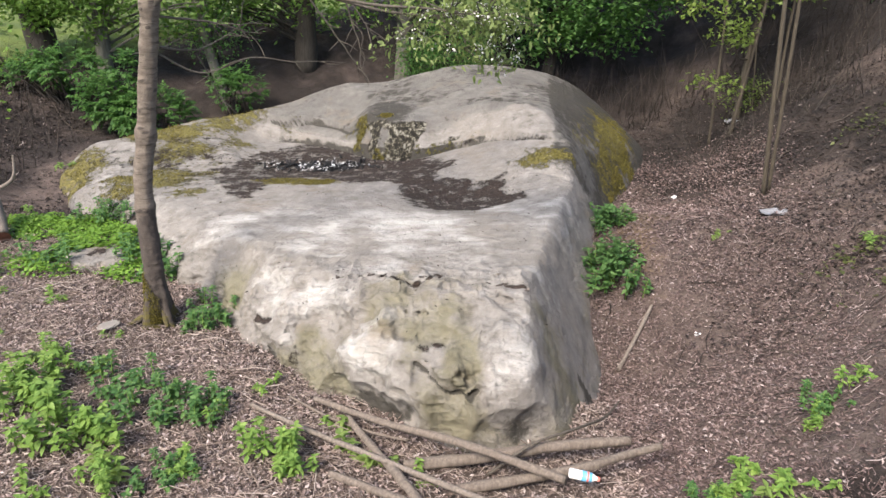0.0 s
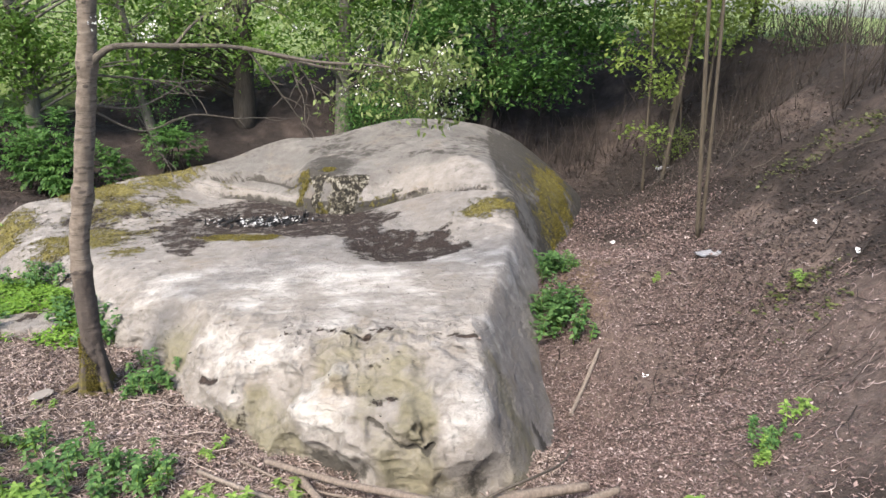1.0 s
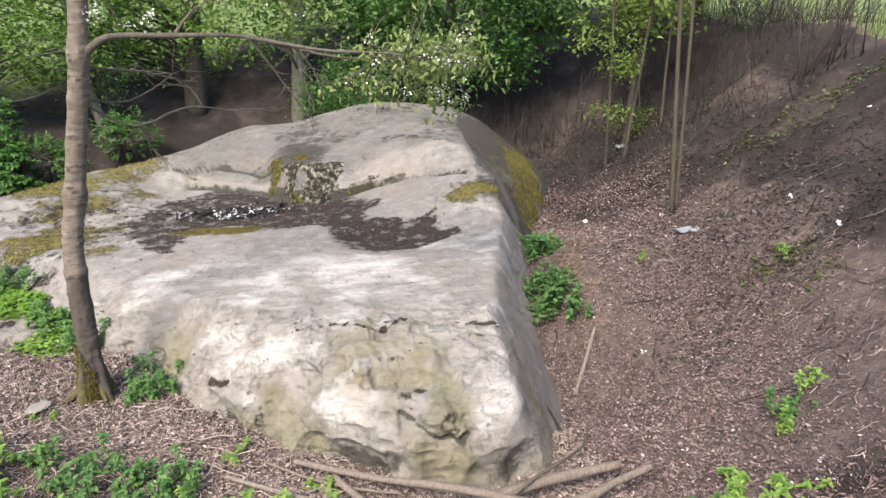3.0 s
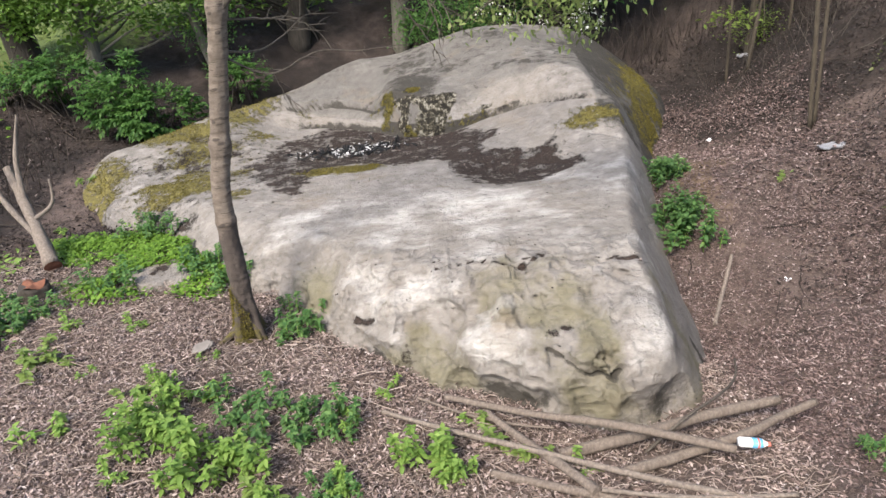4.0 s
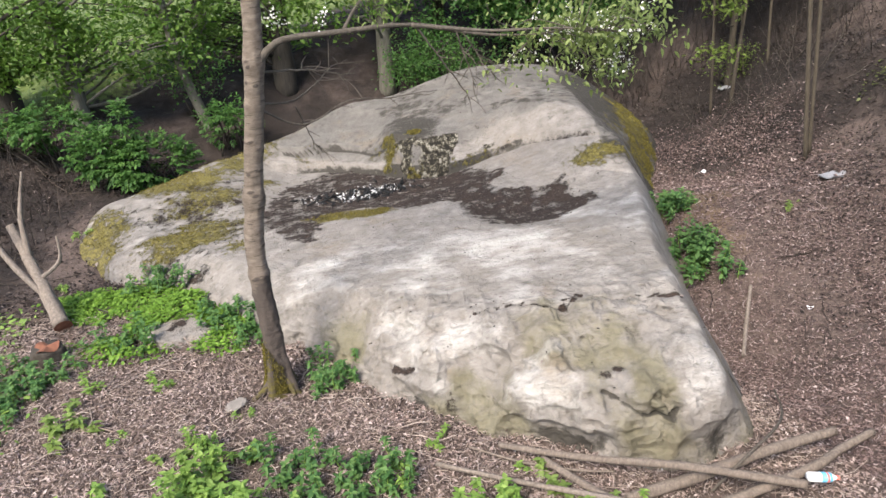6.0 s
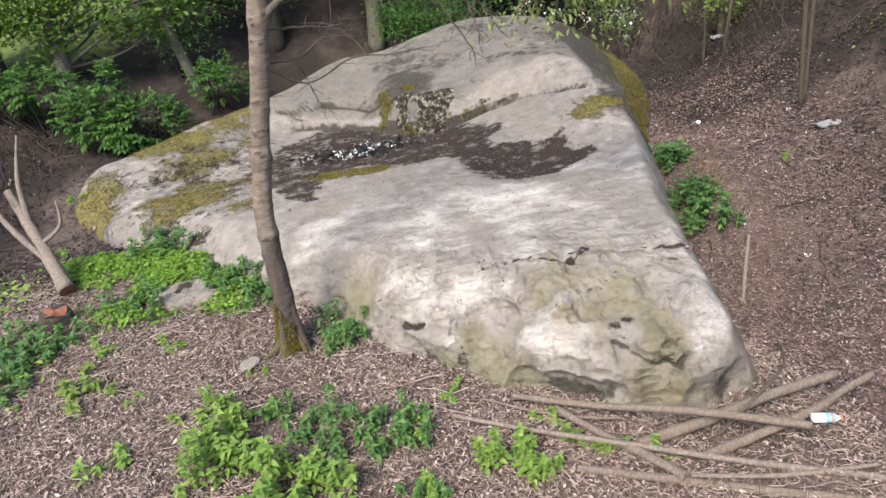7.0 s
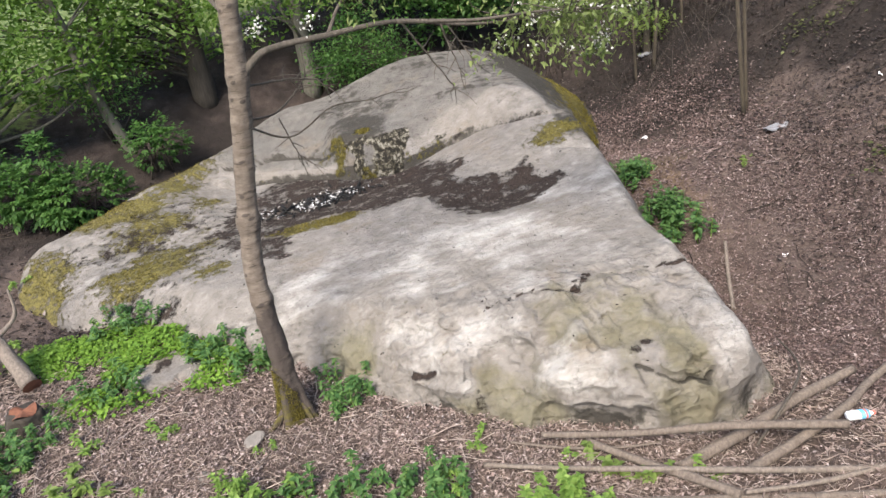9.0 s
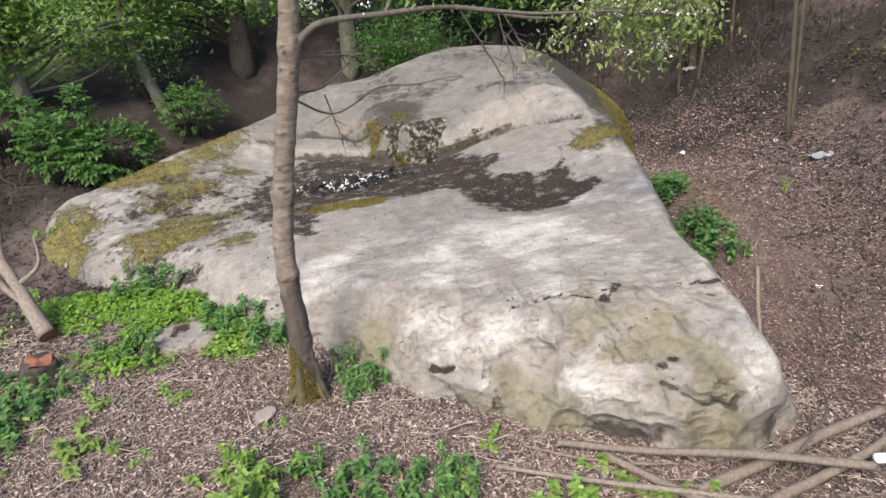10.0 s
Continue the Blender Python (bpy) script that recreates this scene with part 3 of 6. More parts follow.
def rock_field(p):
    """Below zero inside the boulder."""
    x, y, z = p[:, 0], p[:, 1], p[:, 2]
    k = 0.028
    wob = 0.045 * fbm(p * np.array([1.1, 1.1, 1.3]), 3, 21)
    top = rock_top(x, y)
    vals = [(z - top) * 0.97]
    bulge = 0.36 * smoothstep(8.0, 9.8, y) - 0.07 * np.exp(-((y - 5.3) / 0.7) ** 2)
    for px, py, pz, az, el in FACES:
        a, e = radians(az), radians(el)
        vals.append((x - px - (bulge if -20 < az < 50 else 0)) * math.cos(a) * math.cos(e) + (y - py) * math.sin(a) * math.cos(e) + (z - pz) * math.sin(e) + wob * (0.35 if -20 < az < 0 else 1))
    v = np.stack(vals)
    mx = v.max(0)
    f = mx + k * np.log(np.exp((v - mx) / k).sum(0)) - k * 0.4
    rough = smoothstep(5.2, 4.2, y + 0.5 * np.minimum(x, 0.4)) * smoothstep(1.6, 1.25, x - 0.2 * (y - 3.8))
    chips = np.abs(vnoise(p * np.array([2.6, 2.6, 3.2]), 31))
    small = np.abs(vnoise(p * np.array([7.0, 7.0, 8.0]), 33))
    f = f + rough * (0.085 * (chips - 0.3) + 0.05 * (small - 0.35) + 0.022 * (np.abs(vnoise(p * np.array([15.0, 15.0, 17.0]) + p[:, [2, 0, 1]] * 4.0, 35)) - 0.35)) + 0.012 * fbm(p * 4.0, 3, 41) * (0.5 + rough)
    f = f + 0.004 * vnoise(p * np.array([3.0, 9.0, 9.0]), 51) + 0.003 * fbm(p * 17.0, 2, 61)
    for cx, cy, cz, r, deep in DENTS:
        d2 = ((x - cx) ** 2 + (y - cy) ** 2 + (z - cz) ** 2) / r ** 2
        f = f + (deep * np.maximum(0, 1 - 0.45 * d2) if deep > 0.06 else deep * np.exp(-d2))
    return f + 0.018 * np.exp(-((to_seam(p) / 0.013) ** 2))


HEART = np.array([0.2, 8.0, -1.4])


def solve_radius(ways, lo, hi, rounds):
    for _ in range(rounds):
        m = (lo + hi) / 2
        inside = rock_field(HEART + ways * m[:, None]) < 0
        lo, hi = np.where(inside, m, lo), np.where(inside, hi, m)
    return hi


def rock_surface(ways):
    """Where rays from the heart leave the boulder: coarsely first, then finely round that."""
    ne, na = ways.shape[:2]
    e, a = np.append(np.arange(0, ne - 1, 4), ne - 1), np.arange(0, na, 4)
    c = ways[e][:, a].reshape(-1, 3)
    r = solve_radius(c, np.full(len(c), 1.0), np.full(len(c), 9.0), 13).reshape(len(e), len(a))
    r = np.stack([np.interp(np.arange(na), np.append(a, na), np.append(row, row[0])) for row in r])
    r = np.stack([np.interp(np.arange(ne), e, col) for col in r.T], 1).ravel()
    w = ways.reshape(-1, 3)
    return HEART + w * solve_radius(w, r - 0.25, r + 0.25, 9)[:, None]


def blob(p, cx, cy, rx, ry, turn=0.0):
    c, s = math.cos(radians(turn)), math.sin(radians(turn))
    u, v = (p[:, 0] - cx) * c + (p[:, 1] - cy) * s, -(p[:, 0] - cx) * s + (p[:, 1] - cy) * c
    return np.clip(1.5 - np.hypot(u / rx, v / ry), 0, 1)


def most(*masks):
    return np.maximum.reduce(masks)


def ragged(p, seed=0):
    q = xyz(p[:, 0], p[:, 1]) * np.array([1.0, 1.6, 1.0])
    return 0.30 * fbm(q * 3.0, 3, 90 + seed) + 0.16 * fbm(q * 13.0, 2, 95 + seed)


# outline of the dirt lying in the dip
POOL = np.array([(-1.95, 7.75), (-1.84, 8.35), (-1.55, 8.83), (-1.12, 9.04), (-0.57, 8.64), (-0.2, 8.32), (0.21, 8.14), (0.70, 8.0), (0.83, 7.48), (0.70, 7.3), (0.96, 7.0), (1.22, 6.93), (1.43, 6.95), (1.51, 6.72), (1.70, 6.53),
                 (1.41, 6.26), (1.22, 6.08), (0.84, 6.06), (0.59, 6.25), (0.38, 6.7), (0.18, 7.02), (-0.19, 7.08), (-0.57, 7.26), (-1.08, 7.32), (-1.2, 7.03), (-1.21, 6.43), (-1.48, 6.68), (-1.66, 6.99), (-1.86, 7.25)])


def dirt_mask(p):
    q = xyz(p[:, 0], p[:, 1]) * np.array([1.0, 1.5, 1.0])
    d = outside(p[:, 0], p[:, 1], POOL) + 0.10 * fbm(q * 2.6, 3, 90) + 0.05 * fbm(q * 12.0, 3, 95)
    pool = smoothstep(0.09, -0.09, d) * (0.80 + 0.22 * vnoise(q * 8.0, 97) - 0.12 * smoothstep(-0.9, -1.5, p[:, 0])) * smoothstep(0.06, -0.02, p[:, 1] - ledge_line(p[:, 0]))
    rim = 0.6 * np.exp(-((p[:, 1] - ledge_line(p[:, 0])) / 0.035) ** 2) * smoothstep(0.4, 0.6, p[:, 0]) * smoothstep(2.2, 1.8, p[:, 0])
    def cut(x0, y0, x1, y1, w):
        return np.exp(-(to_segment(p[:, 0], p[:, 1], x0, y0, x1, y1) / w) ** 2)

    crack = most(0.7 * cut(0.12, 4.45, 0.30, 4.45, 0.012), cut(0.30, 4.45, 0.47, 4.44, 0.035), cut(0.47, 4.44, 0.62, 4.31, 0.018), cut(0.62, 4.31, 0.76, 4.27, 0.022), cut(0.74, 4.25, 0.90, 4.40, 0.045), 0.7 * cut(0.90, 4.34, 1.28, 4.20, 0.008))
    holes = most(blob(p, 1.47, 4.13, 0.09, 0.022, -8), 0.7 * blob(p, 1.36, 4.16, 0.06, 0.012), 0.8 * blob(p, 0.96, 3.66, 0.06, 0.03), 0.6 * blob(p, 0.86, 3.62, 0.05, 0.04), 0.5 * blob(p, -0.12, 4.0, 0.05, 0.05))
    chip = np.exp(-(to_segment(p[:, 0], p[:, 1], -0.55, 4.40, -0.36, 4.27) / 0.022) ** 2) * smoothstep(0.12, 0.17, p[:, 2])
    thin = (0.44 + 0.25 * vnoise(q * 7.0, 92)) * most(blob(p, -2.7, 8.1, 1.0, 0.7, 10), blob(p, -1.9, 7.4, 0.7, 0.6), blob(p, -2.6, 6.6, 0.5, 0.3, -40))
    return most(thin, rim * (0.75 + 0.5 * vnoise(q * 6.0, 98)), pool, np.clip(0.72 * crack + (0.5 * vnoise(q * 38.0, 99) + 0.3 * vnoise(q * 14.0, 94)) * (crack > 0.08), 0, 1), holes, chip)


def build_rock():
    az = np.concatenate([np.linspace(radians(a0), radians(a1), k, endpoint=False) for a0, a1, k in ((-122, -66, 470), (-66, 10, 200), (10, 60, 150), (60, 125, 80), (125, 165, 130), (165, 238, 170))])
    el = np.concatenate([np.linspace(radians(a0), radians(a1), k, endpoint=False) for a0, a1, k in ((8, 12, 12), (12, 30, 200), (30, 70, 170), (70, 89.97, 170))])
    na, ne = len(az), len(el)
    A, E = np.meshgrid(az, el)
    ways = np.stack([np.cos(A) * np.cos(E), np.sin(A) * np.cos(E), np.sin(E)], -1)
    v = rock_surface(ways)
    i, j = np.meshgrid(np.arange(ne - 1), np.arange(na), indexing="ij")
    a, b = (i * na + j).ravel(), (i * na + (j + 1) % na).ravel()
    me = mesh_of("boulder", v, np.stack([a, b, b + na, a + na], 1), M_ROCK)
    x, y, z = v[:, 0], v[:, 1], v[:, 2]
    big, rag = fbm(v * 1.6, 3, 71), ragged(v, 7)
    runs = fbm(np.stack([x * 2.4 + z * 1.2, y * 1.4, z * 2.2 - x * 0.8], 1), 3, 73)
    lowfront = smoothstep(4.75, 4.15, y + 0.55 * np.minimum(x - 0.2, 0.0))
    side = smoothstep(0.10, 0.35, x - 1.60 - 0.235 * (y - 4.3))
    def ball(cx, cy, cz, rx, ry, rz):
        return np.exp(-((x - cx) / rx) ** 2 - ((y - cy) / ry) ** 2 - ((z - cz) / rz) ** 2)

    pale = 0.42 * np.exp(-((x - 0.0) / 1.0) ** 2 - ((y - 5.45) / 0.6) ** 2) + 0.16 + 0.26 * smoothstep(7.0, 5.6, y) + 0.25 * big + lowfront * 0.35 * runs
    pale = pale + 0.3 * blob(v, -3.15, 7.4, 0.4, 0.35) - 0.25 * smoothstep(-1.6, -2.4, x) + 0.45 * blob(v, 1.9, 8.95, 0.28, 0.2)
    bands = most(ball(0.52, 3.68, 0.32, 0.22, 0.3, 0.22), ball(-0.33, 4.50, 0.25, 0.22, 0.3, 0.2), ball(0.08, 4.32, 0.32, 0.16, 0.2, 0.12), 0.7 * ball(1.40, 4.0, 0.68, 0.25, 0.2, 0.15), 0.8 * ball(0.96, 3.55, 0.47, 0.08, 0.1, 0.06), 0.8 * ball(0.62, 3.5, 0.2, 0.1, 0.12, 0.12), 0.7 * ball(1.33, 3.42, 0.45, 0.1, 0.2, 0.14))
    olive = most(ball(-0.85, 5.1, 0.23, 0.3, 0.22, 0.15), ball(-0.60, 4.95, 0.28, 0.25, 0.18, 0.12), ball(-1.02, 4.97, 0.14, 0.22, 0.22, 0.15), ball(-0.28, 4.12, 0.06, 0.18, 0.18, 0.08), ball(-0.45, 4.92, 0.3, 0.28, 0.12, 0.1), ball(0.0, 4.12, 0.22, 0.13, 0.2, 0.14), ball(0.30, 4.12, 0.40, 0.2, 0.2, 0.12), ball(0.55, 4.1, 0.5, 0.2, 0.14, 0.1),
                 ball(1.0, 3.95, 0.6, 0.2, 0.16, 0.12), ball(1.12, 3.5, 0.5, 0.14, 0.2, 0.14), ball(1.0, 3.3, 0.12, 0.3, 0.2, 0.16), ball(0.3, 3.72, 0.07, 0.22, 0.2, 0.1), ball(0.78, 3.62, 0.42, 0.08, 0.2, 0.2), ball(-0.15, 4.15, 0.03, 0.15, 0.2, 0.08))
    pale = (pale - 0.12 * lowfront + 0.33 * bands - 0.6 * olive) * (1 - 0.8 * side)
    algae = lowfront * (0.50 - 0.6 * runs + 0.4 * big) + 0.62 * olive - 0.5 * bands
    algae = most(algae, side * (0.50 + 0.3 * big) * smoothstep(10.5, 5.5, y))
    s = y - ledge_line(x) + 0.03 * vnoise(xyz(x, y) * 2.7, 131)
    moss = most(blob(v, -3.85, 7.6, 0.38, 0.75), blob(v, -2.55, 7.25, 0.6, 0.45, 30), 0.7 * blob(v, -1.95, 6.75, 0.35, 0.2, -30), blob(v, -3.1, 8.75, 0.7, 0.3), blob(v, -2.4, 9.4, 0.6, 0.35, 35), 0.7 * blob(v, -2.1, 8.7, 0.3, 0.2), 0.6 * blob(v, -2.7, 8.2, 0.6, 0.4),
                blob(v, -0.8, 7.12, 0.55, 0.15, -6), blob(v, 1.92, 7.2, 0.30, 0.17), 0.45 * blob(v, -0.25, 8.45, 0.22, 0.12, -35), 0.5 * blob(v, -0.1, 8.24, 0.16, 0.05, -25), 0.45 * blob(v, -0.15, 8.62, 0.25, 0.10, -30), 0.6 * blob(v, -0.5, 8.75, 0.2, 0.1, -40), 0.85 * blob(v, 3.0, 9.0, 0.34, 1.3, -10), 0.4 * blob(v, 2.6, 8.8, 0.2, 0.8, -14), 0.6 * blob(v, -1.5, 9.35, 0.2, 0.12),
                0.55 * np.exp(-((s - 0.03) / 0.05) ** 2) * smoothstep(0.1, 0.4, x) * smoothstep(1.3, 0.8, x))
    prow = np.exp(-((x + 0.1) / 0.5) ** 2 - ((y - 8.45) / 0.4) ** 2)
    moss = np.clip(1.0 * moss + 1.0 * rag - prow * (0.25 - 0.7 * fbm(v * 5.0, 3, 141)), 0, 0.95) * (moss > 0.05)
    mottle = smoothstep(-0.03, 0.02, s) * smoothstep(0.36, 0.16, s + 0.12 * rag) * smoothstep(0.08, -0.08, x - 0.30 - 0.28 * np.clip(s / 0.3, 0, 1) + 0.15 * rag) * smoothstep(-0.34, 0.02, x + 0.25 * fbm(v * 4.0, 2, 142))
    mottle = most(mottle, 0.48 * smoothstep(0.0, 0.05, s) * smoothstep(0.5, 0.2, s) * smoothstep(0.5, 0.7, x) * smoothstep(1.25, 0.8, x))
    # ledge crack and shelf layers: their shadow lines drawn as dark colour
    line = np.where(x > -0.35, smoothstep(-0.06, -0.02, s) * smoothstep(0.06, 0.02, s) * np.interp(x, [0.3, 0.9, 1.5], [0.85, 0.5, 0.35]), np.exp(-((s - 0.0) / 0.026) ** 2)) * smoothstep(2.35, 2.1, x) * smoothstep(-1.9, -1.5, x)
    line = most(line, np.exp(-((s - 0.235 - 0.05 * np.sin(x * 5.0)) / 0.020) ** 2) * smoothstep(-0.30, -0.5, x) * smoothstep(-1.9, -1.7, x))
    crest = np.exp(-((s - 0.62) / 0.16) ** 2) * smoothstep(0.7, 1.0, x) * (0.55 + 0.5 * big)
    # right flank, away from the sun: its shade is put into the colour
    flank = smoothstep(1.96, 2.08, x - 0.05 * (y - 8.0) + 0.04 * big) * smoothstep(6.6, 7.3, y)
    slate_and_shade = 0.85 * smoothstep(-0.03, 0.16, s + 0.08 * big - 0.20 * smoothstep(0.6, 1.2, x) - 0.3 * np.exp(-((x - 1.75) / 0.22) ** 2)) * smoothstep(-2.6, -1.6, x)
    slate_and_shade = most(slate_and_shade, flank)
    # real stains, plus painted shade in foot hollows, seam and ledge lines
    grime_and_shade = most(1.25 * line, crest, flank * (0.72 + 0.35 * big), 0.8 * smoothstep(0.10, -0.10, z + 0.2 * big + 0.05) * (y < 4.2), side * (0.38 + 0.35 * big) * smoothstep(6.9, 8.3, y),
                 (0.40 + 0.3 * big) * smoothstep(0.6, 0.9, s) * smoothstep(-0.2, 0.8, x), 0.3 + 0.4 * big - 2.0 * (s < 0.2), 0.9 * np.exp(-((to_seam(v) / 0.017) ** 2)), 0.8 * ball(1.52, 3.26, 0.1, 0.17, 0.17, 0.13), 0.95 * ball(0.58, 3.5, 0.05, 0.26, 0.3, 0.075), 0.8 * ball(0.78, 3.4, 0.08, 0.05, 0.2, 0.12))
    grime_and_shade = np.clip(1.25 * grime_and_shade + 0.5 * rag * (grime_and_shade > 0.1), 0, 1)
    for key, val in {"pale": pale, "algae": algae, "moss": moss, "grime_and_shade": grime_and_shade, "mottle": mottle, "slate_and_shade": slate_and_shade, "dirt": dirt_mask(v)}.items():
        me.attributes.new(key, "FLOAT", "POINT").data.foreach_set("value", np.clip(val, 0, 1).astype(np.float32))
    global MOSSY
    MOSSY = v[(moss > 0.62) & (z > 0)]
    return thing("boulder", me, "huge pale grey boulder with moss and a dirt-filled dip", "boulder")


build_rock()


def rock_height(x, y):
    """Height of the boulder's top at places on it."""
    x, y = np.asarray(x, float), np.asarray(y, float)
    lo, hi = np.full(x.shape, -0.6), np.full(x.shape, 2.0)
    for _ in range(16):
        m = (lo + hi) / 2
        inside = rock_field(np.stack([x, y, m], 1)) < 0
        lo, hi = np.where(inside, m, lo), np.where(inside, hi, m)
    return hi


def on_rock(x, y):
    x, y = np.asarray(x, float), np.asarray(y, float)
    return rock_field(np.stack([x, y, ground_height(x, y) + 0.03], 1)) < 0


def surface(x, y):
    """Height of whatever lies on top at these places: earth or boulder."""
    g = ground_height(x, y)
    return np.where(on_rock(x, y), rock_height(x, y), g)


# ---- the cherry tree in front of the boulder ----
def add_masks(me, masks):
    for key, v in masks.items():
        me.attributes.new(key, "FLOAT", "POINT").data.foreach_set("value", np.clip(v, 0, 1).astype(np.float32))


def leaf_sprays(rng, centres, each, spread, length, width=0.5, droop=0.3):
    """Leaves round the given places, hanging a little."""
    n = len(centres) * each
    pos = np.repeat(np.asarray(centres), each, 0) + rng.normal(0, spread, (n, 3))
    way = rng.normal(0, 1, (n, 3)) - np.array([0, 0, droop])
    up = rng.normal(0, 0.6, (n, 3)) + np.array([0, 0, 1.0])
    return leaves(pos, way, up, length * rng.uniform(0.6, 1.25, n), width, 0.08, 0.15)


def cherry_tree():
    rng = np.random.default_rng(3)
    base = tagged(new("cherry_tree"), "slender grey cherry tree with mossy foot and blossoming branch", "tree")
    axis_pts = [(-1.36, 4.60, -0.15), (-1.38, 4.60, 0.0), (-1.385, 4.61, 0.25), (-1.385, 4.62, 0.6), (-1.40, 4.66, 1.1), (-1.35, 4.72, 1.5), (-1.26, 4.70, 2.0),
                (-1.18, 4.68, 2.45), (-1.12, 4.69, 3.0), (-1.02, 4.72, 3.8), (-0.98, 4.8, 4.8), (-0.9, 4.85, 6.0)]
    n, segs = 420, 36
    p = spline(axis_pts, n)
    r = np.interp(p[:, 2], [-0.2, 0.0, 0.12, 0.35, 0.8, 1.3, 2.4, 3.2, 6.0], [0.15, 0.112, 0.090, 0.078, 0.071, 0.067, 0.061, 0.056, 0.03])
    for z, h, w in ((1.5, 0.014, 0.06), (2.44, 0.013, 0.07), (0.95, 0.010, 0.04), (1.28, 0.004, 0.03), (1.85, 0.004, 0.04), (2.15, 0.005, 0.03), (2.85, 0.006, 0.04)):
        r = r + h * np.exp(-((p[:, 2] - z) / w) ** 2)
    v, f = tube(p, r, n, segs, 0.05, 4)
    ring = np.arange(len(v) - 2) // segs
    ang = np.arange(len(v) - 2) % segs / segs * 2 * np.pi
    flare = np.interp(p[ring, 2], [-0.15, 0.05, 0.4], [0.075, 0.045, 0.0]) * np.maximum(0, np.cos(ang * 4 + 0.6)) ** 1.5
    out = unit(v[:-2] - p[ring])
    v[:-2] += out * flare[:, None]
    nz = vnoise(v * 6, 5)
    coarse = smoothstep(1.05, 0.75, v[:, 2] + 0.15 * nz)
    plates = fbm(v[:-2] * np.array([22, 22, 9.0]), 3, 6)
    v[:-2] += out * (coarse[:-2] * 0.007 * plates + 0.0016 * fbm(v[:-2] * np.array([12, 12, 60.0]), 2, 7))[:, None]
    scar = np.zeros(len(v))
    for k in range(95):
        z, an = rng.uniform(0.5, 4.0), rng.uniform(0, 2 * np.pi)
        wide, tall = rng.uniform(0.15, 0.42), rng.uniform(0.006, 0.013)
        if k < 9:
            z, wide, tall = (1.5, 2.43, 1.18, 1.85, 2.15, 2.7, 0.95, 1.62, 2.95)[k], 0.36, 0.03
            an = (5.0, 4.7, 4.2, 5.4, 4.4, 5.1, 4.6, 3.9, 4.8)[k] + 0.0
        da = np.abs((ang - an + np.pi) % (2 * np.pi) - np.pi)
        scar[:-2] = np.maximum(scar[:-2], np.clip(1.6 - np.hypot(da / wide, (v[:-2, 2] - z) / tall), 0, 1))
    v[:-2] += out * 0.004 * scar[:-2, None]
    me = mesh_of("trunk", v, f, M_CHERRY)
    add_masks(me, {"moss": smoothstep(0.50, 0.02, v[:, 2] + 0.22 * nz + 0.20 * (v[:, 0] + 1.38) / 0.1) * 0.85, "rough_bark": most(coarse, scar)})
    part("trunk", me, base, "grey ringed bark, dark and rough below, mossy foot")
    n = 3600
    an = rng.uniform(2.5, 5.2, n)
    h = rng.random(n) ** 1.8 * 0.40 * (0.5 + 0.5 * np.abs(np.cos(an - 3.6)))
    out = np.stack([np.cos(an), np.sin(an), np.full(n, 0.3)], 1)
    wide = np.interp(h, [0, 0.12, 0.35], [0.125, 0.098, 0.082])
    pos = np.stack([-1.382 + np.cos(an) * wide, 4.605 + np.sin(an) * wide, h + 0.01], 1)
    part("moss", mesh_of("moss", *flakes(pos, out + rng.normal(0, 0.6, (n, 3)), rng.normal(0, 1, (n, 3)), rng.uniform(0.008, 0.020, n), 0.45, 0.1), M_MOSS, False), base, "yellow-green moss round the foot", "stuff")
    for pts, rad in (([(-1.42, 4.58, 0.10), (-1.48, 4.53, 0.035), (-1.55, 4.48, 0.0), (-1.62, 4.44, -0.03)], [0.04, 0.03, 0.018, 0.010]),
                     ([(-1.34, 4.57, 0.09), (-1.30, 4.52, 0.03), (-1.27, 4.48, -0.02)], [0.04, 0.028, 0.014])):
        me = mesh_of("root", *tube(pts, rad, 20, 10, 0.2, 8), M_CHERRY)
        add_masks(me, {"moss": np.full(len(me.vertices), 0.7), "rough_bark": np.full(len(me.vertices), 0.9)})
        part("root", me, base, "mossy surface root")
    main = [(-1.18, 4.66, 2.40), (-1.08, 4.66, 2.50), (-0.95, 4.66, 2.56), (-0.60, 4.72, 2.57), (-0.15, 4.78, 2.57), (0.35, 4.95, 2.45), (0.75, 4.95, 2.42), (1.15, 4.9, 2.42)]
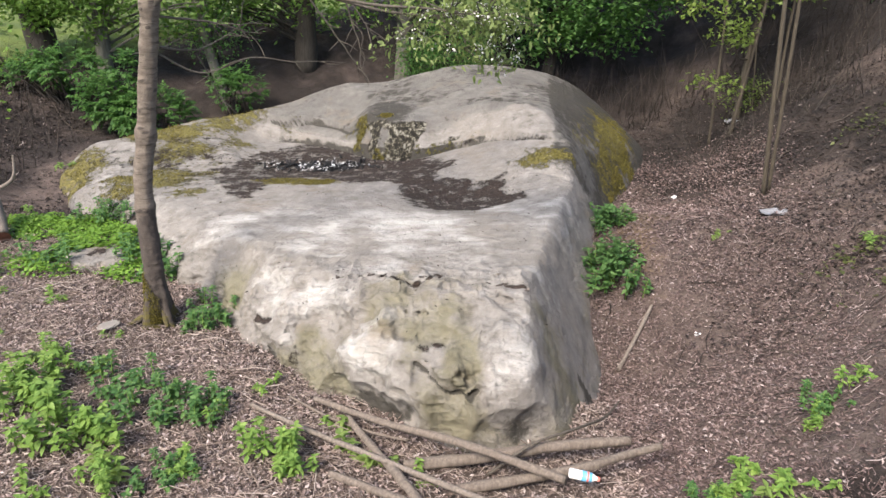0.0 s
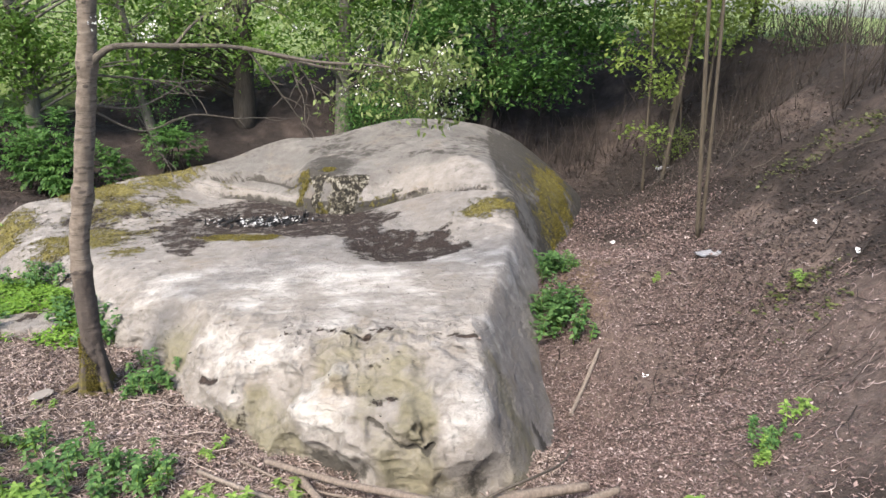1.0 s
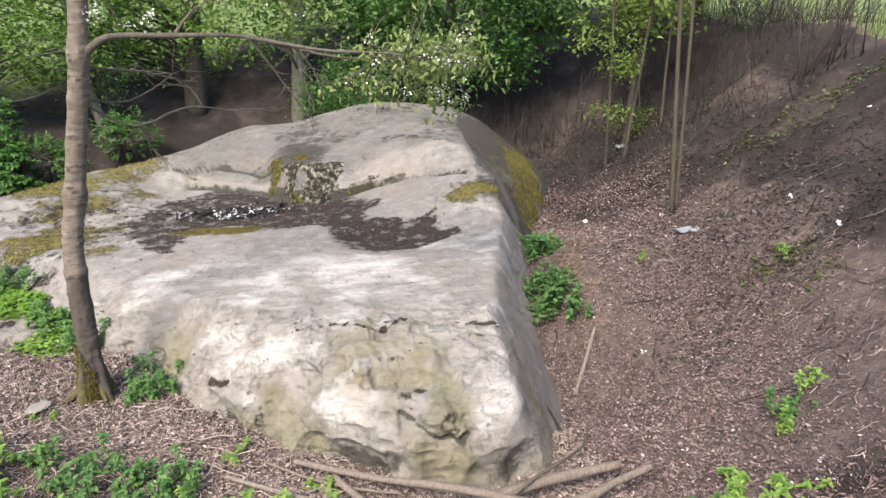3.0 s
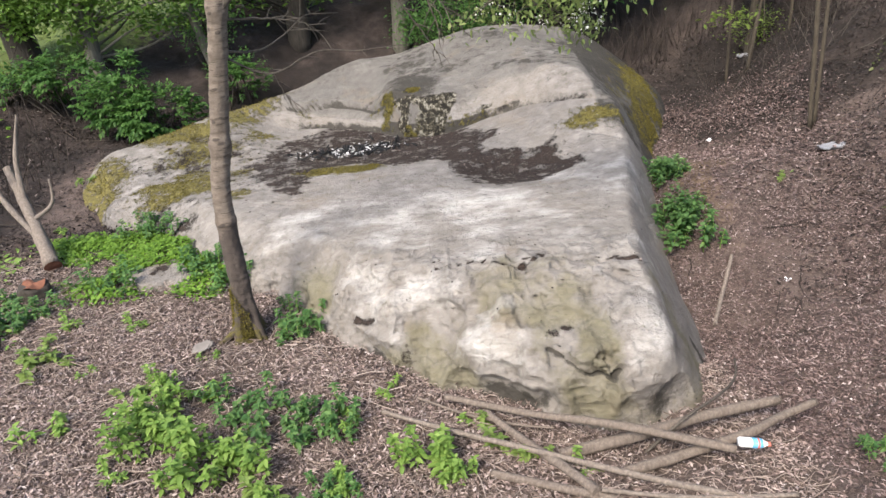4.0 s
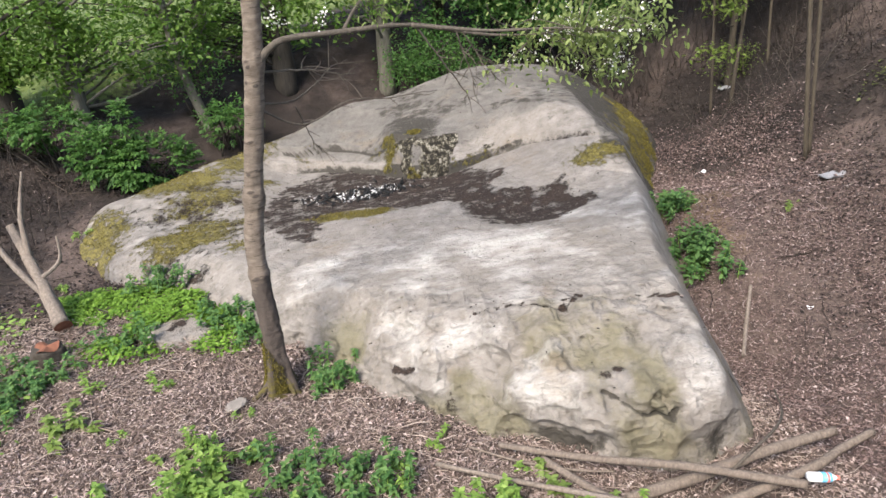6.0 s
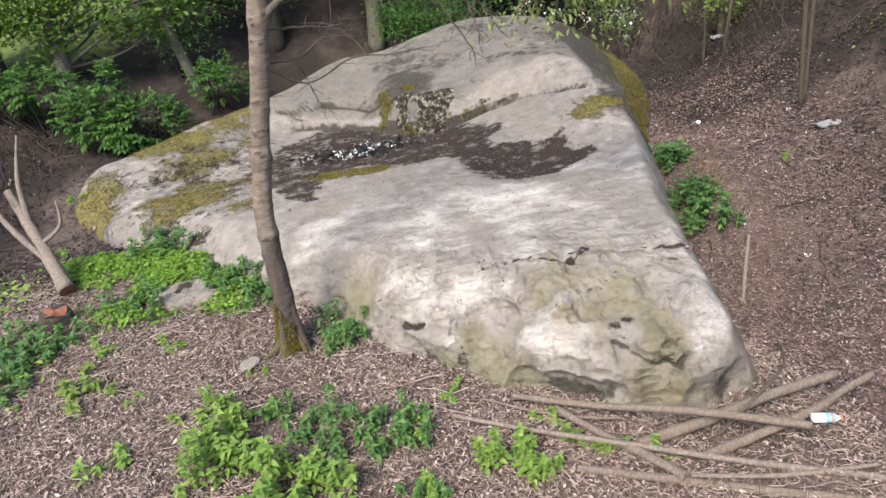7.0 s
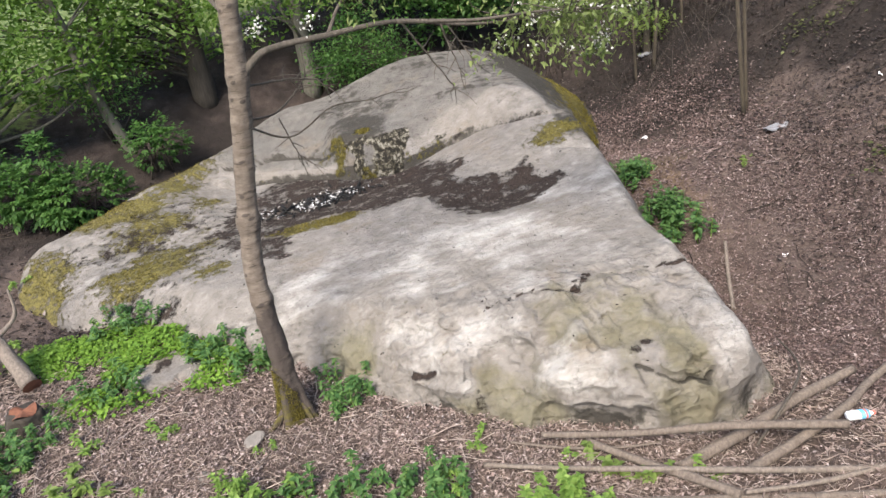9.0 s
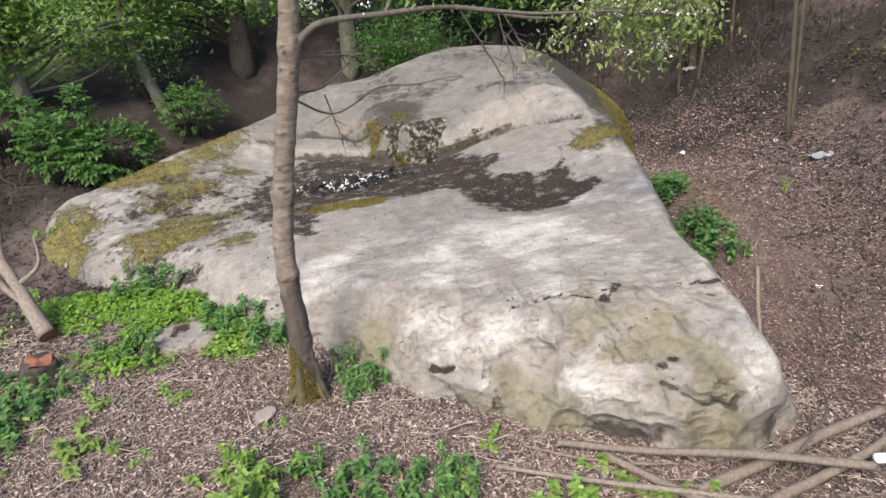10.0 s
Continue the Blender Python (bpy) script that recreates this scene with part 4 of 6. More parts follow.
    limbs = [(main, [0.034, 0.024, 0.021, 0.018, 0.014, 0.010, 0.007, 0.003]),
             ([(-0.15, 4.78, 2.57), (0.35, 4.75, 2.50), (0.8, 4.6, 2.50), (1.2, 4.45, 2.46)], [0.016, 0.011, 0.007, 0.004]),
             ([(-0.12, 4.78, 2.56), (0.02, 4.85, 2.35), (0.18, 4.92, 2.10), (0.26, 4.95, 2.02)], [0.012, 0.009, 0.006, 0.003]),
             ([(0.15, 4.86, 2.51), (0.22, 4.88, 2.30), (0.30, 4.9, 2.12)], [0.009, 0.007, 0.003]),
             ([(0.18, 4.87, 2.51), (0.30, 4.9, 2.32), (0.42, 4.95, 2.18)], [0.008, 0.006, 0.003]),
             ([(-1.16, 4.70, 2.36), (-0.85, 4.95, 2.30), (-0.55, 5.2, 2.24)], [0.014, 0.010, 0.004]),
             ([(-1.22, 4.72, 2.15), (-1.0, 5.0, 2.10), (-0.78, 5.2, 2.22), (-0.6, 5.4, 2.3)], [0.014, 0.010, 0.007, 0.003]),
             ([(-1.22, 4.72, 2.12), (-0.95, 4.9, 1.95), (-0.6, 5.1, 2.05), (-0.25, 5.3, 1.98), (0.05, 5.5, 1.96)], [0.013, 0.010, 0.008, 0.006, 0.003]),
             ([(-1.0, 4.98, 2.06), (-0.95, 5.1, 1.85), (-0.9, 5.15, 1.70)], [0.007, 0.005, 0.003]),
             ([(-0.60, 4.72, 2.57), (-0.45, 4.85, 2.75), (-0.2, 5.0, 2.85), (0.15, 5.2, 2.92)], [0.012, 0.009, 0.006, 0.003]),
             ([(-1.12, 4.7, 3.0), (-0.6, 5.2, 3.25), (0.0, 5.7, 3.35), (0.8, 6.1, 3.3)], [0.025, 0.018, 0.012, 0.005]),
             ([(-1.10, 4.7, 3.1), (-1.5, 5.2, 3.35), (-2.1, 5.8, 3.5), (-2.6, 6.3, 3.45)], [0.022, 0.016, 0.010, 0.004]),
             ([(-1.15, 4.72, 2.75), (-1.3, 5.3, 2.95), (-1.25, 6.0, 3.05), (-1.0, 6.6, 3.1)], [0.018, 0.013, 0.008, 0.003]),
             ([(-1.05, 4.72, 3.5), (-0.4, 5.0, 3.9), (0.4, 5.3, 4.1)], [0.022, 0.015, 0.006]),
             ([(0.75, 4.95, 2.42), (0.92, 4.8, 2.38), (1.0, 4.72, 2.30), (1.02, 4.70, 2.22)], [0.007, 0.005, 0.004, 0.002])]
    for k, (pts, rad) in enumerate(limbs):
        rod = [tube(pts, rad, 8 * len(pts), 8, 0.12, len(pts))]
        if 2 <= k <= 8:
            line = spline(pts, 30) + np.cumsum(rng.normal(0, 0.006, (30, 3)), 0) * np.linspace(0, 1, 30)[:, None]
            rod = [tube(line, [r * 0.68 for r in rad], 30, 7, 0.2, k)]
            for i in range(7):
                j = int(rng.integers(9, 29))
                d = unit(line[j] - line[j - 3]) + rng.normal(0, 0.6, 3)
                e = line[j] + unit(d) * rng.uniform(0.08, 0.28)
                rod.append(tube([line[j], (line[j] + e) / 2 + rng.normal(0, 0.015, 3), e], [0.004, 0.003, 0.0015], 6, 5))
        me = mesh_of("branch", *join(rod), M_LIMB)
        add_masks(me, {"moss": np.zeros(len(me.vertices)), "rough_bark": np.zeros(len(me.vertices))})
        part("branch", me, base)
    # twigs, leaves and blossom along the outer half of the long branch and of the upper ones
    twigs, tips = [], []
    for k, (pts, rad) in enumerate(limbs):
        if k in (2, 3, 4, 5, 6, 8):
            continue
        line = spline(pts, 40)
        count = {0: 22, 1: 16, 7: 0, 9: 14, 10: 12, 11: 12, 12: 8, 13: 8, 14: 8}[k]
        for i in range(count):
            t = rng.uniform({0: 0.82, 1: 0.72, 7: 0.9, 9: 0.45, 14: 0.5}.get(k, 0.3), 1.0)
            a = line[int(t * 39)]
            d = np.array([rng.normal(0.35, 0.5), rng.normal(0, 0.45), rng.normal(0.12, 0.35)])
            L = rng.uniform(0.12, 0.34)
            b = a + unit(d) * L
            c = b + unit(d + rng.normal(0, 0.3, 3) - [0, 0, 0.25]) * L * 0.5
            twigs.append(tube([a, b, c], [0.005, 0.0035, 0.002], 6, 5))
            tips += [b, c, (a + b) / 2]
    tips = np.array(tips)
    me = mesh_of("twigwork", *join(twigs), M_LIMB)
    add_masks(me, {"moss": np.zeros(len(me.vertices)), "rough_bark": np.zeros(len(me.vertices))})
    part("twigwork", me, base, "", "stuff")
    part("foliage", mesh_of("foliage", *leaf_sprays(rng, tips, 15, 0.065, 0.047, 0.5, 0.5), M_CHERRYLEAF), base, "", "stuff")
    spots = tips[rng.random(len(tips)) < 0.22]
    spots = np.vstack([spots, np.array([(-1.02, 4.55, 2.72), (-1.0, 4.5, 2.70), (-0.72, 4.6, 2.66), (-0.70, 4.62, 2.70), (0.95, 4.9, 2.6), (1.0, 4.85, 2.5)])])
    n = len(spots) * 14
    pos = np.repeat(spots, 14, 0) + rng.normal(0, 0.028, (n, 3))
    part("blossom", mesh_of("blossom", *flakes(pos, rng.normal(0, 1, (n, 3)), rng.normal(0, 1, (n, 3)), rng.uniform(0.013, 0.024, n), 0.9, 0.1), M_BLOSSOM), base, "white cherry blossom", "stuff")


cherry_tree()


# ---- trees and shrubs round the hollow ----
def crown(rng, centre, radii, clumps, each, length, spread=0.22, width=0.55, hollow=0.35):
    """Leaves of a crown: clumps of uneven size spread through an egg-shaped room, denser outside."""
    c = unit(rng.normal(0, 1, (clumps, 3))) * rng.uniform(hollow, 1.0, (clumps, 1)) ** 0.5
    c = np.asarray(centre) + c * np.asarray(radii) * (1 + 0.25 * fbm(c * 2.2, 2, int(rng.integers(99))))[:, None]
    count = rng.integers(max(3, each // 2), each * 2, clumps)
    pos = np.repeat(c, count, 0)
    n = len(pos)
    pos = pos + rng.normal(0, spread, (n, 3)) * np.array([1, 1, 0.6])
    way = rng.normal(0, 1, (n, 3)) * np.array([1, 1, 0.5]) - np.array([0, 0, 0.35])
    up = rng.normal(0, 0.45, (n, 3)) + np.array([0, 0, 1.0])
    return flakes(pos, way, up, length * rng.uniform(0.6, 1.3, n), width, rng.uniform(0.05, 0.2, n)), c


def tree(name, label, foot, top, radius, bark, leaf, crowns, seed, limbs=6, length=0.085, category="tree"):
    """foot and top of the stem; crowns: (centre, radii, clumps, leaves each)."""
    rng = np.random.default_rng(seed)
    x, y = foot
    z = float(ground_height(np.array([x]), np.array([y]))[0]) - 0.12
    root = tagged(new(name), label, category)
    mid = [(x + (top[0] - x) * t + rng.normal(0, 0.04), y + (top[1] - y) * t + rng.normal(0, 0.04), z + (top[2] - z) * t) for t in (0.3, 0.6)]
    stem = [(x, y, z), *mid, top]
    part("trunk", mesh_of("trunk", *tube(stem, [radius * 1.35, radius, radius * 0.85, radius * 0.45], 28, 12, 0.08, seed), bark), root)
    line = spline(stem, 30)
    sets, spots = [], []
    for c in crowns:
        cloud, clumps = crown(rng, *c[:2], c[2], c[3], length, c[4] if len(c) > 4 else 0.22)
        sets.append(cloud)
        spots.append(clumps)
    spots = np.vstack(spots)
    for q in spots[rng.permutation(len(spots))[: max(limbs * 5, 10)]]:
        a = line[int(np.argmin(np.linalg.norm(line - q - [0, 0, -0.5], axis=1)))]
        part("limb", mesh_of("limb", *tube([a, (a + q) / 2 + rng.normal(0, 0.08, 3) + [0, 0, 0.08], q], [radius * 0.28, radius * 0.18, 0.006], 8, 5), bark), root)
    part("crown", mesh_of("crown", *join(sets), leaf, False), root, "", "stuff")
    return root


def shrub(name, label, foot, centre, radii, clumps, each, bark, leaf, seed, length=0.08, stems=8):
    rng = np.random.default_rng(seed)
    x, y = foot
    z = float(ground_height(np.array([x]), np.array([y]))[0]) - 0.05
    root = tagged(new(name), label, "shrub")
    cloud, spots = crown(rng, centre, radii, int(clumps * 1.25), int(each * 1.6), length * 0.72, 0.16, 0.6, 0.2)
    for q in spots[rng.permutation(len(spots))[:stems]]:
        a = np.array([x, y, z]) + rng.normal(0, 0.06, 3) * [1, 1, 0]
        part("stem", mesh_of("stem", *tube([a, (a * 0.45 + q * 0.55) + rng.normal(0, 0.07, 3), q], [0.018, 0.012, 0.004], 8, 5), bark), root)
    part("foliage", mesh_of("foliage", *cloud, leaf, False), root, "", "stuff")
    return root


def high(x, y, z=6.6, r=2.2):
    """A tree's upper crown over the hollow's rim, unseen, added to shade the bank."""
    return ((x, y, z), (r, r, 1.5), 170, 30, 0.35)


tree("background_tree", "pale straight trunk under light spring leaves", (-0.25, 12.7), (-0.2, 12.8, 5.5), 0.12, M_PALEBARK, M_LIGHTLEAF,
     [((-0.3, 13.0, 3.4), (1.5, 0.8, 1.3), 130, 34), ((-0.9, 12.4, 2.3), (1.0, 0.5, 0.7), 50, 24), high(0, 13.2)], 11, 6, 0.10)
tree("background_tree", "thick brown trunk on the bank, thinly leaved", (-2.05, 12.7), (-2.0, 12.9, 6.0), 0.16, M_BARK, M_LIGHTLEAF,
     [((-2.4, 13.1, 3.3), (1.6, 0.8, 1.4), 40, 24), ((-2.8, 12.3, 2.1), (1.1, 0.5, 0.7), 50, 24)], 12, 6, 0.10)
tree("background_tree", "dark leaning trunk with hanging yellow-green leaves", (-6.1, 11.3), (-6.9, 11.8, 5.5), 0.19, M_BARK, M_LIGHTLEAF,
     [((-6.6, 11.3, 3.3), (1.5, 0.9, 1.3), 32, 22), ((-5.9, 10.9, 2.0), (0.8, 0.4, 0.5), 46, 26, 0.16), ((-5.6, 10.8, 2.3), (0.9, 0.5, 0.8), 60, 24)], 13, 6, 0.10)
tree("background_tree", "grey trunk on the bank with light green leaves", (-4.9, 10.9), (-5.1, 11.3, 5.0), 0.10, M_PALEBARK, M_LIGHTLEAF,
     [((-4.5, 11.6, 3.1), (1.4, 0.8, 1.4), 40, 22), ((-4.9, 10.8, 1.9), (0.35, 0.3, 0.6), 30, 24, 0.14), ((-4.0, 11.2, 2.0), (0.9, 0.5, 0.7), 50, 24)], 14, 6, 0.10)
tree("background_tree", "slim leaning grey tree in the bank", (-3.2, 11.5), (-3.9, 11.6, 4.0), 0.07, M_PALEBARK, M_LIGHTLEAF,
     [((-3.5, 11.9, 2.6), (1.0, 0.6, 1.0), 70, 28)], 15, 6, 0.10)
tree("background_tree", "young tree with yellow-green leaves on the bank", (5.3, 11.0), (5.5, 11.2, 4.6), 0.05, M_SAPLING, M_YELLOWLEAF,
     [((5.3, 10.8, 3.3), (1.0, 0.7, 0.9), 90, 24, 0.18), ((4.6, 10.6, 2.3), (0.5, 0.4, 0.4), 20, 14, 0.14), high(5.2, 10.6, 6.0, 2.3)], 16, 6, 0.10)
tree("background_tree", "dense dark green tree behind the boulder", (2.4, 13.0), (2.6, 13.2, 5.0), 0.10, M_BARK, M_BUSH,
     [((2.6, 12.8, 2.7), (1.7, 0.8, 1.8), 240, 40), ((4.1, 13.1, 3.2), (1.3, 0.8, 1.5), 140, 36), high(3.2, 13.6)], 17, 8, 0.11)
tree("background_tree", "leafy tree behind the bank, spring green", (0.9, 14.3), (1.0, 14.3, 6.0), 0.10, M_BARK, M_BUSH,
     [((0.6, 14.0, 3.4), (1.8, 0.8, 1.8), 170, 32)], 18, 6, 0.11)
tree("background_tree", "bushy tree on the rim of the hollow", (-3.6, 14.0), (-3.6, 14.0, 5.0), 0.10, M_BARK, M_LIGHTLEAF,
     [((-2.6, 14.0, 2.3), (1.8, 0.8, 1.1), 70, 26), ((-5.2, 13.4, 2.3), (1.6, 0.8, 1.1), 50, 24)], 19, 6, 0.11)
shrub("shrub", "low dark green bush behind the boulder", (0.6, 12.3), (0.7, 12.2, 1.1), (0.8, 0.5, 0.7), 70, 34, M_BARK, M_BUSH, 21)
def elder(label, foot, domes, seed, mat, leaf=0.07):
    """A bush of arching stems with feathered leaves of five leaflets: domes (centre, radii, leaves)."""
    rng = np.random.default_rng(seed)
    x, y = foot
    z = float(ground_height(np.array([x]), np.array([y]))[0]) - 0.05
    root = tagged(new("elder_bush"), label, "bush")
    pos, way, size = [], [], []
    for centre, radii, count in domes:
        centre, radii = np.array(centre), np.array(radii)
        lumps = unit(rng.normal(0, 1, (9, 3)) + [0, -0.3, 0.5]) * rng.uniform(0.5, 0.95, (9, 1))
        for q in lumps[:6]:
            a = np.array([x, y, z]) + rng.normal(0, 0.10, 3) * [1, 1, 0]
            e = centre + q * radii
            part("stem", mesh_of("stem", *tube([a, a * 0.4 + e * 0.6 + [0, 0, 0.08], e], [0.014, 0.010, 0.004], 9, 5), M_BARK), root)
        for i in range(count):
            d = unit(lumps[rng.integers(9)] + rng.normal(0, 0.28, 3))
            b = centre + d * radii * rng.uniform(0.55, 1.0)
            out = unit(d * [1, 1, 0.45] + rng.normal(0, 0.35, 3))
            side = unit(np.cross(out, [0, 0, 1.0]))
            k = leaf * rng.uniform(0.7, 1.2)
            for along, turn in ((0.35, 1), (0.35, -1), (0.95, 1), (0.95, -1), (1.25, 0)):
                pos.append(b + out * k * along)
                way.append(unit(out * (0.6 if turn else 1.0) + side * turn * 0.9 + rng.normal(0, 0.12, 3)))
                size.append(k)
    n = len(pos)
    up = np.tile([0, -0.15, 1.0], (n, 1)) + rng.normal(0, 0.25, (n, 3))
    part("foliage", mesh_of("foliage", *leaves(pos, way, up, np.array(size), 0.60, 0.06, 0.28), mat), root, "", "stuff")
    return root


elder("dark green elder bush on the bank's foot", (-3.85, 9.75), [((-3.62, 9.62, 0.45), (0.60, 0.42, 0.36), 520), ((-4.25, 9.75, 0.60), (0.50, 0.36, 0.40), 360), ((-3.90, 9.60, 1.0), (0.15, 0.13, 0.32), 90)], 22, M_BUSH)
elder("green elder bush higher on the bank", (-5.1, 10.2), [((-5.05, 10.1, 0.92), (0.6, 0.4, 0.30), 280), ((-5.6, 10.2, 0.80), (0.45, 0.35, 0.35), 180)], 23, M_BUSH)
elder("small green elder bush by the boulder's back", (-2.8, 11.0), [((-2.78, 10.9, 0.62), (0.48, 0.35, 0.36), 260)], 24, M_BUSH, 0.065)
shrub("shrub", "dark ivy-like bush under a leaning tree", (-3.4, 11.7), (-3.4, 11.5, 1.4), (0.6, 0.4, 0.5), 30, 22, M_BARK, M_BUSH, 25)
shrub("shrub", "pale variegated shrub at the bank's foot", (5.35, 11.2), (5.35, 11.1, 0.9), (0.3, 0.25, 0.28), 20, 16, M_BARK, M_YELLOWLEAF, 26, 0.07)


def sapling(foot, tip, radius, sprig, seed, label):
    rng = np.random.default_rng(seed)
    x, y = foot
    z = float(ground_height(np.array([x]), np.array([y]))[0]) - 0.06
    root = tagged(new("sapling"), label, "sapling", "saplings on the bank")
    m = (np.array([x, y, z]) + np.array(tip)) / 2 + rng.normal(0, 0.03, 3)
    part("stem", mesh_of("stem", *tube([(x, y, z), m, tip], [radius, radius * 0.85, radius * 0.6], 20, 9, 0.06, seed), M_SAPLING), root)
    if sprig:
        cloud, _ = crown(rng, sprig[0], sprig[1], sprig[2], 12, 0.085, 0.10, 0.5, 0.1)
        part("foliage", mesh_of("foliage", *cloud, M_YELLOWLEAF, False), root, "", "stuff")


sapling((4.39, 7.26), (4.00, 7.45, 4.6), 0.027, None, 31, "tall bare pale-brown sapling stem")
sapling((4.45, 7.30), (4.22, 7.55, 4.6), 0.022, ((4.4, 7.7, 4.3), (0.8, 0.5, 0.5), 30), 32, "tall thin pale sapling stem beside its twin")
sapling((4.75, 10.4), (4.55, 10.5, 3.4), 0.022, ((4.7, 10.2, 1.9), (0.35, 0.25, 0.3), 14), 33, "thin sapling with a few yellow-green leaves")
sapling((5.0, 10.3), (5.30, 10.6, 3.6), 0.03, ((4.55, 9.9, 1.25), (0.4, 0.25, 0.05), 8), 34, "leaning grey sapling with a low leafy sprig")
sapling((5.7, 10.6), (5.7, 10.7, 3.4), 0.024, None, 35, "bare straight grey sapling")
sapling((5.5, 10.9), (5.25, 11.0, 3.0), 0.013, None, 36, "thin bare sapling in the shade")


def brush(name, label, n, box, height, lean, seed, radius=0.009, mat=None):
    """Dry standing stems on a bank."""
    rng = np.random.default_rng(seed)
    x, y = rng.uniform(box[0], box[2], n), rng.uniform(box[1], box[3], n)
    z = ground_height(x, y)
    out = []
    for i in range(n):
        h = height * rng.uniform(0.4, 1.2)
        a = np.array([x[i], y[i], z[i] - 0.03])
        d = np.array([rng.normal(0, lean), rng.normal(0, lean), 1.0])
        out.append(tube([a, a + d * h * 0.5 + rng.normal(0, 0.03, 3), a + d * h + rng.normal(0, 0.08, 3)], [radius, radius * 0.7, radius * 0.3], 5, 4))
        for k in range(int(rng.integers(0, 3))):
            b = a + d * h * rng.uniform(0.3, 0.8)
            out.append(tube([b, b + np.array([rng.normal(0, 0.15), rng.normal(0, 0.15), rng.uniform(0.02, 0.25)]) * h * 0.9], [radius * 0.5, radius * 0.2], 3, 3, 0, 0, False))
    return thing(name, mesh_of(name, *join(out), mat or M_STRAW), label, "brush", "stuff")


M_BRUSH = scatter_material("dry_brush", [(0.0, (0.018, 0.014, 0.011)), (0.6, (0.042, 0.033, 0.027)), (1.0, (0.085, 0.068, 0.054))])
M_BANKWEED = leaf_material("bank_weed", (0.055, 0.065, 0.02), (0.14, 0.155, 0.05), 0.35)
brush("dry_brush", "bare thin brown brush on the upper bank", 420, (5.6, 8.0, 8.8, 13.5), 0.8, 0.3, 41, 0.005, M_BRUSH)
brush("stem_bundle", "cluster of tall bare stems on the bank", 12, (6.5, 8.1, 7.1, 8.7), 2.0, 0.16, 42, 0.010, M_BRUSH)
brush("dry_brush", "bare dark brush behind the boulder", 260, (2.0, 11.8, 6.5, 13.5), 0.8, 0.3, 43, 0.006, M_BRUSH)
brush("dry_brush", "tangle of thin dead stems at the bank's foot", 40, (4.4, 8.8, 5.9, 10.6), 0.65, 0.6, 48, 0.004, M_LIMB)
brush("dry_brush", "bare brush along the left bank", 160, (-7.5, 7.0, -4.6, 11.0), 0.7, 0.3, 44, 0.007, M_BRUSH)
brush("dry_brush", "thick grey-brown thicket along the bank's crest", 380, (7.4, 9.8, 10.5, 16.0), 0.75, 0.4, 45, 0.006, M_BRUSH)
tree("background_tree", "young leafy tree on the bank's crest", (7.6, 13.6), (7.8, 13.8, 5.6), 0.06, M_SAPLING, M_YELLOWLEAF,
     [((6.9, 13.4, 3.6), (1.2, 0.8, 1.1), 110, 26, 0.2), ((5.9, 13.0, 2.9), (0.8, 0.5, 0.6), 40, 20, 0.18), high(7.4, 12.0, 6.4, 2.5)], 46, 6, 0.10)
shrub("shrub", "dark bare-stemmed shrub on the bank's crest", (8.4, 12.2), (8.4, 12.2, 2.7), (0.9, 0.6, 0.6), 30, 14, M_BARK, M_BUSH, 47, 0.07, 22)


# ---- low plants ----
def nettle(seed, stems, height, leaf=0.07, mat=None, spread=0.10):
    """A clump of upright stems with opposite pairs of leaves: for each stem a mesh of it and one of its leaves."""
    rng = np.random.default_rng(seed)
    shoots = []
    for s in range(stems):
        pos, way, size = [], [], []
        a = np.array([rng.normal(0, spread), rng.normal(0, spread), -0.02])
        h = height * rng.uniform(0.55, 1.15)
        lean = np.array([rng.normal(0, 0.22), rng.normal(0, 0.22), 1.0])
        b = a + unit(lean) * h
        stem = mesh_of("stem", *tube([a, (a + b) / 2 + rng.normal(0, 0.012, 3), b], [0.0045, 0.0035, 0.002], 5, 5), M_NETTLE)
        pairs = max(3, int(h / (0.58 * leaf)))
        turn = rng.uniform(0, 6.28)
        for k in range(pairs):
            t = 0.22 + 0.78 * (k + 0.5) / pairs
            q = a + (b - a) * t
            for side in (0, 1, 2, 3) if k > pairs - 3 else (0, 2):
                an = turn + k * 1.57 + side * 1.57 + rng.normal(0, 0.2)
                pos.append(q)
                way.append((math.cos(an), math.sin(an), rng.normal(0.15, 0.25)))
                size.append(leaf * (0.75 + 0.5 * math.sin(3.1 * min(t, 0.85))) * rng.uniform(0.75, 1.2))
        n = len(pos)
        up = np.tile([0, 0, 1.0], (n, 1)) + rng.normal(0, 0.18, (n, 3))
        shoots.append((stem, mesh_of("foliage", *leaves(pos, way, up, np.array(size), 0.58, 0.07, 0.22), mat or M_NETTLE)))
    return shoots


def plant(name, label, shoots, category="plant", group=""):
    root = tagged(new(name), label, category, group)
    for stem, leafage in shoots:
        part("foliage", leafage, part("stem", stem, root), "", "stuff")
    return root


def set_plants(first, spots, seed):
    """Copies of a plant at (x, y, size)."""
    rng = np.random.default_rng(seed)
    xs, ys = np.array([s[0] for s in spots]), np.array([s[1] for s in spots])
    zs = surface(xs, ys)
    for i, (x, y, size) in enumerate(spots):
        m = Matrix.LocRotScale((x, y, float(zs[i])), Euler((0, 0, rng.uniform(0, 6.28))), (size, size, size * rng.uniform(0.85, 1.15)))
        if i == 0:
            first.matrix_basis = m
            continue
        made = copy_thing(first, m)
        made.matrix_basis = m


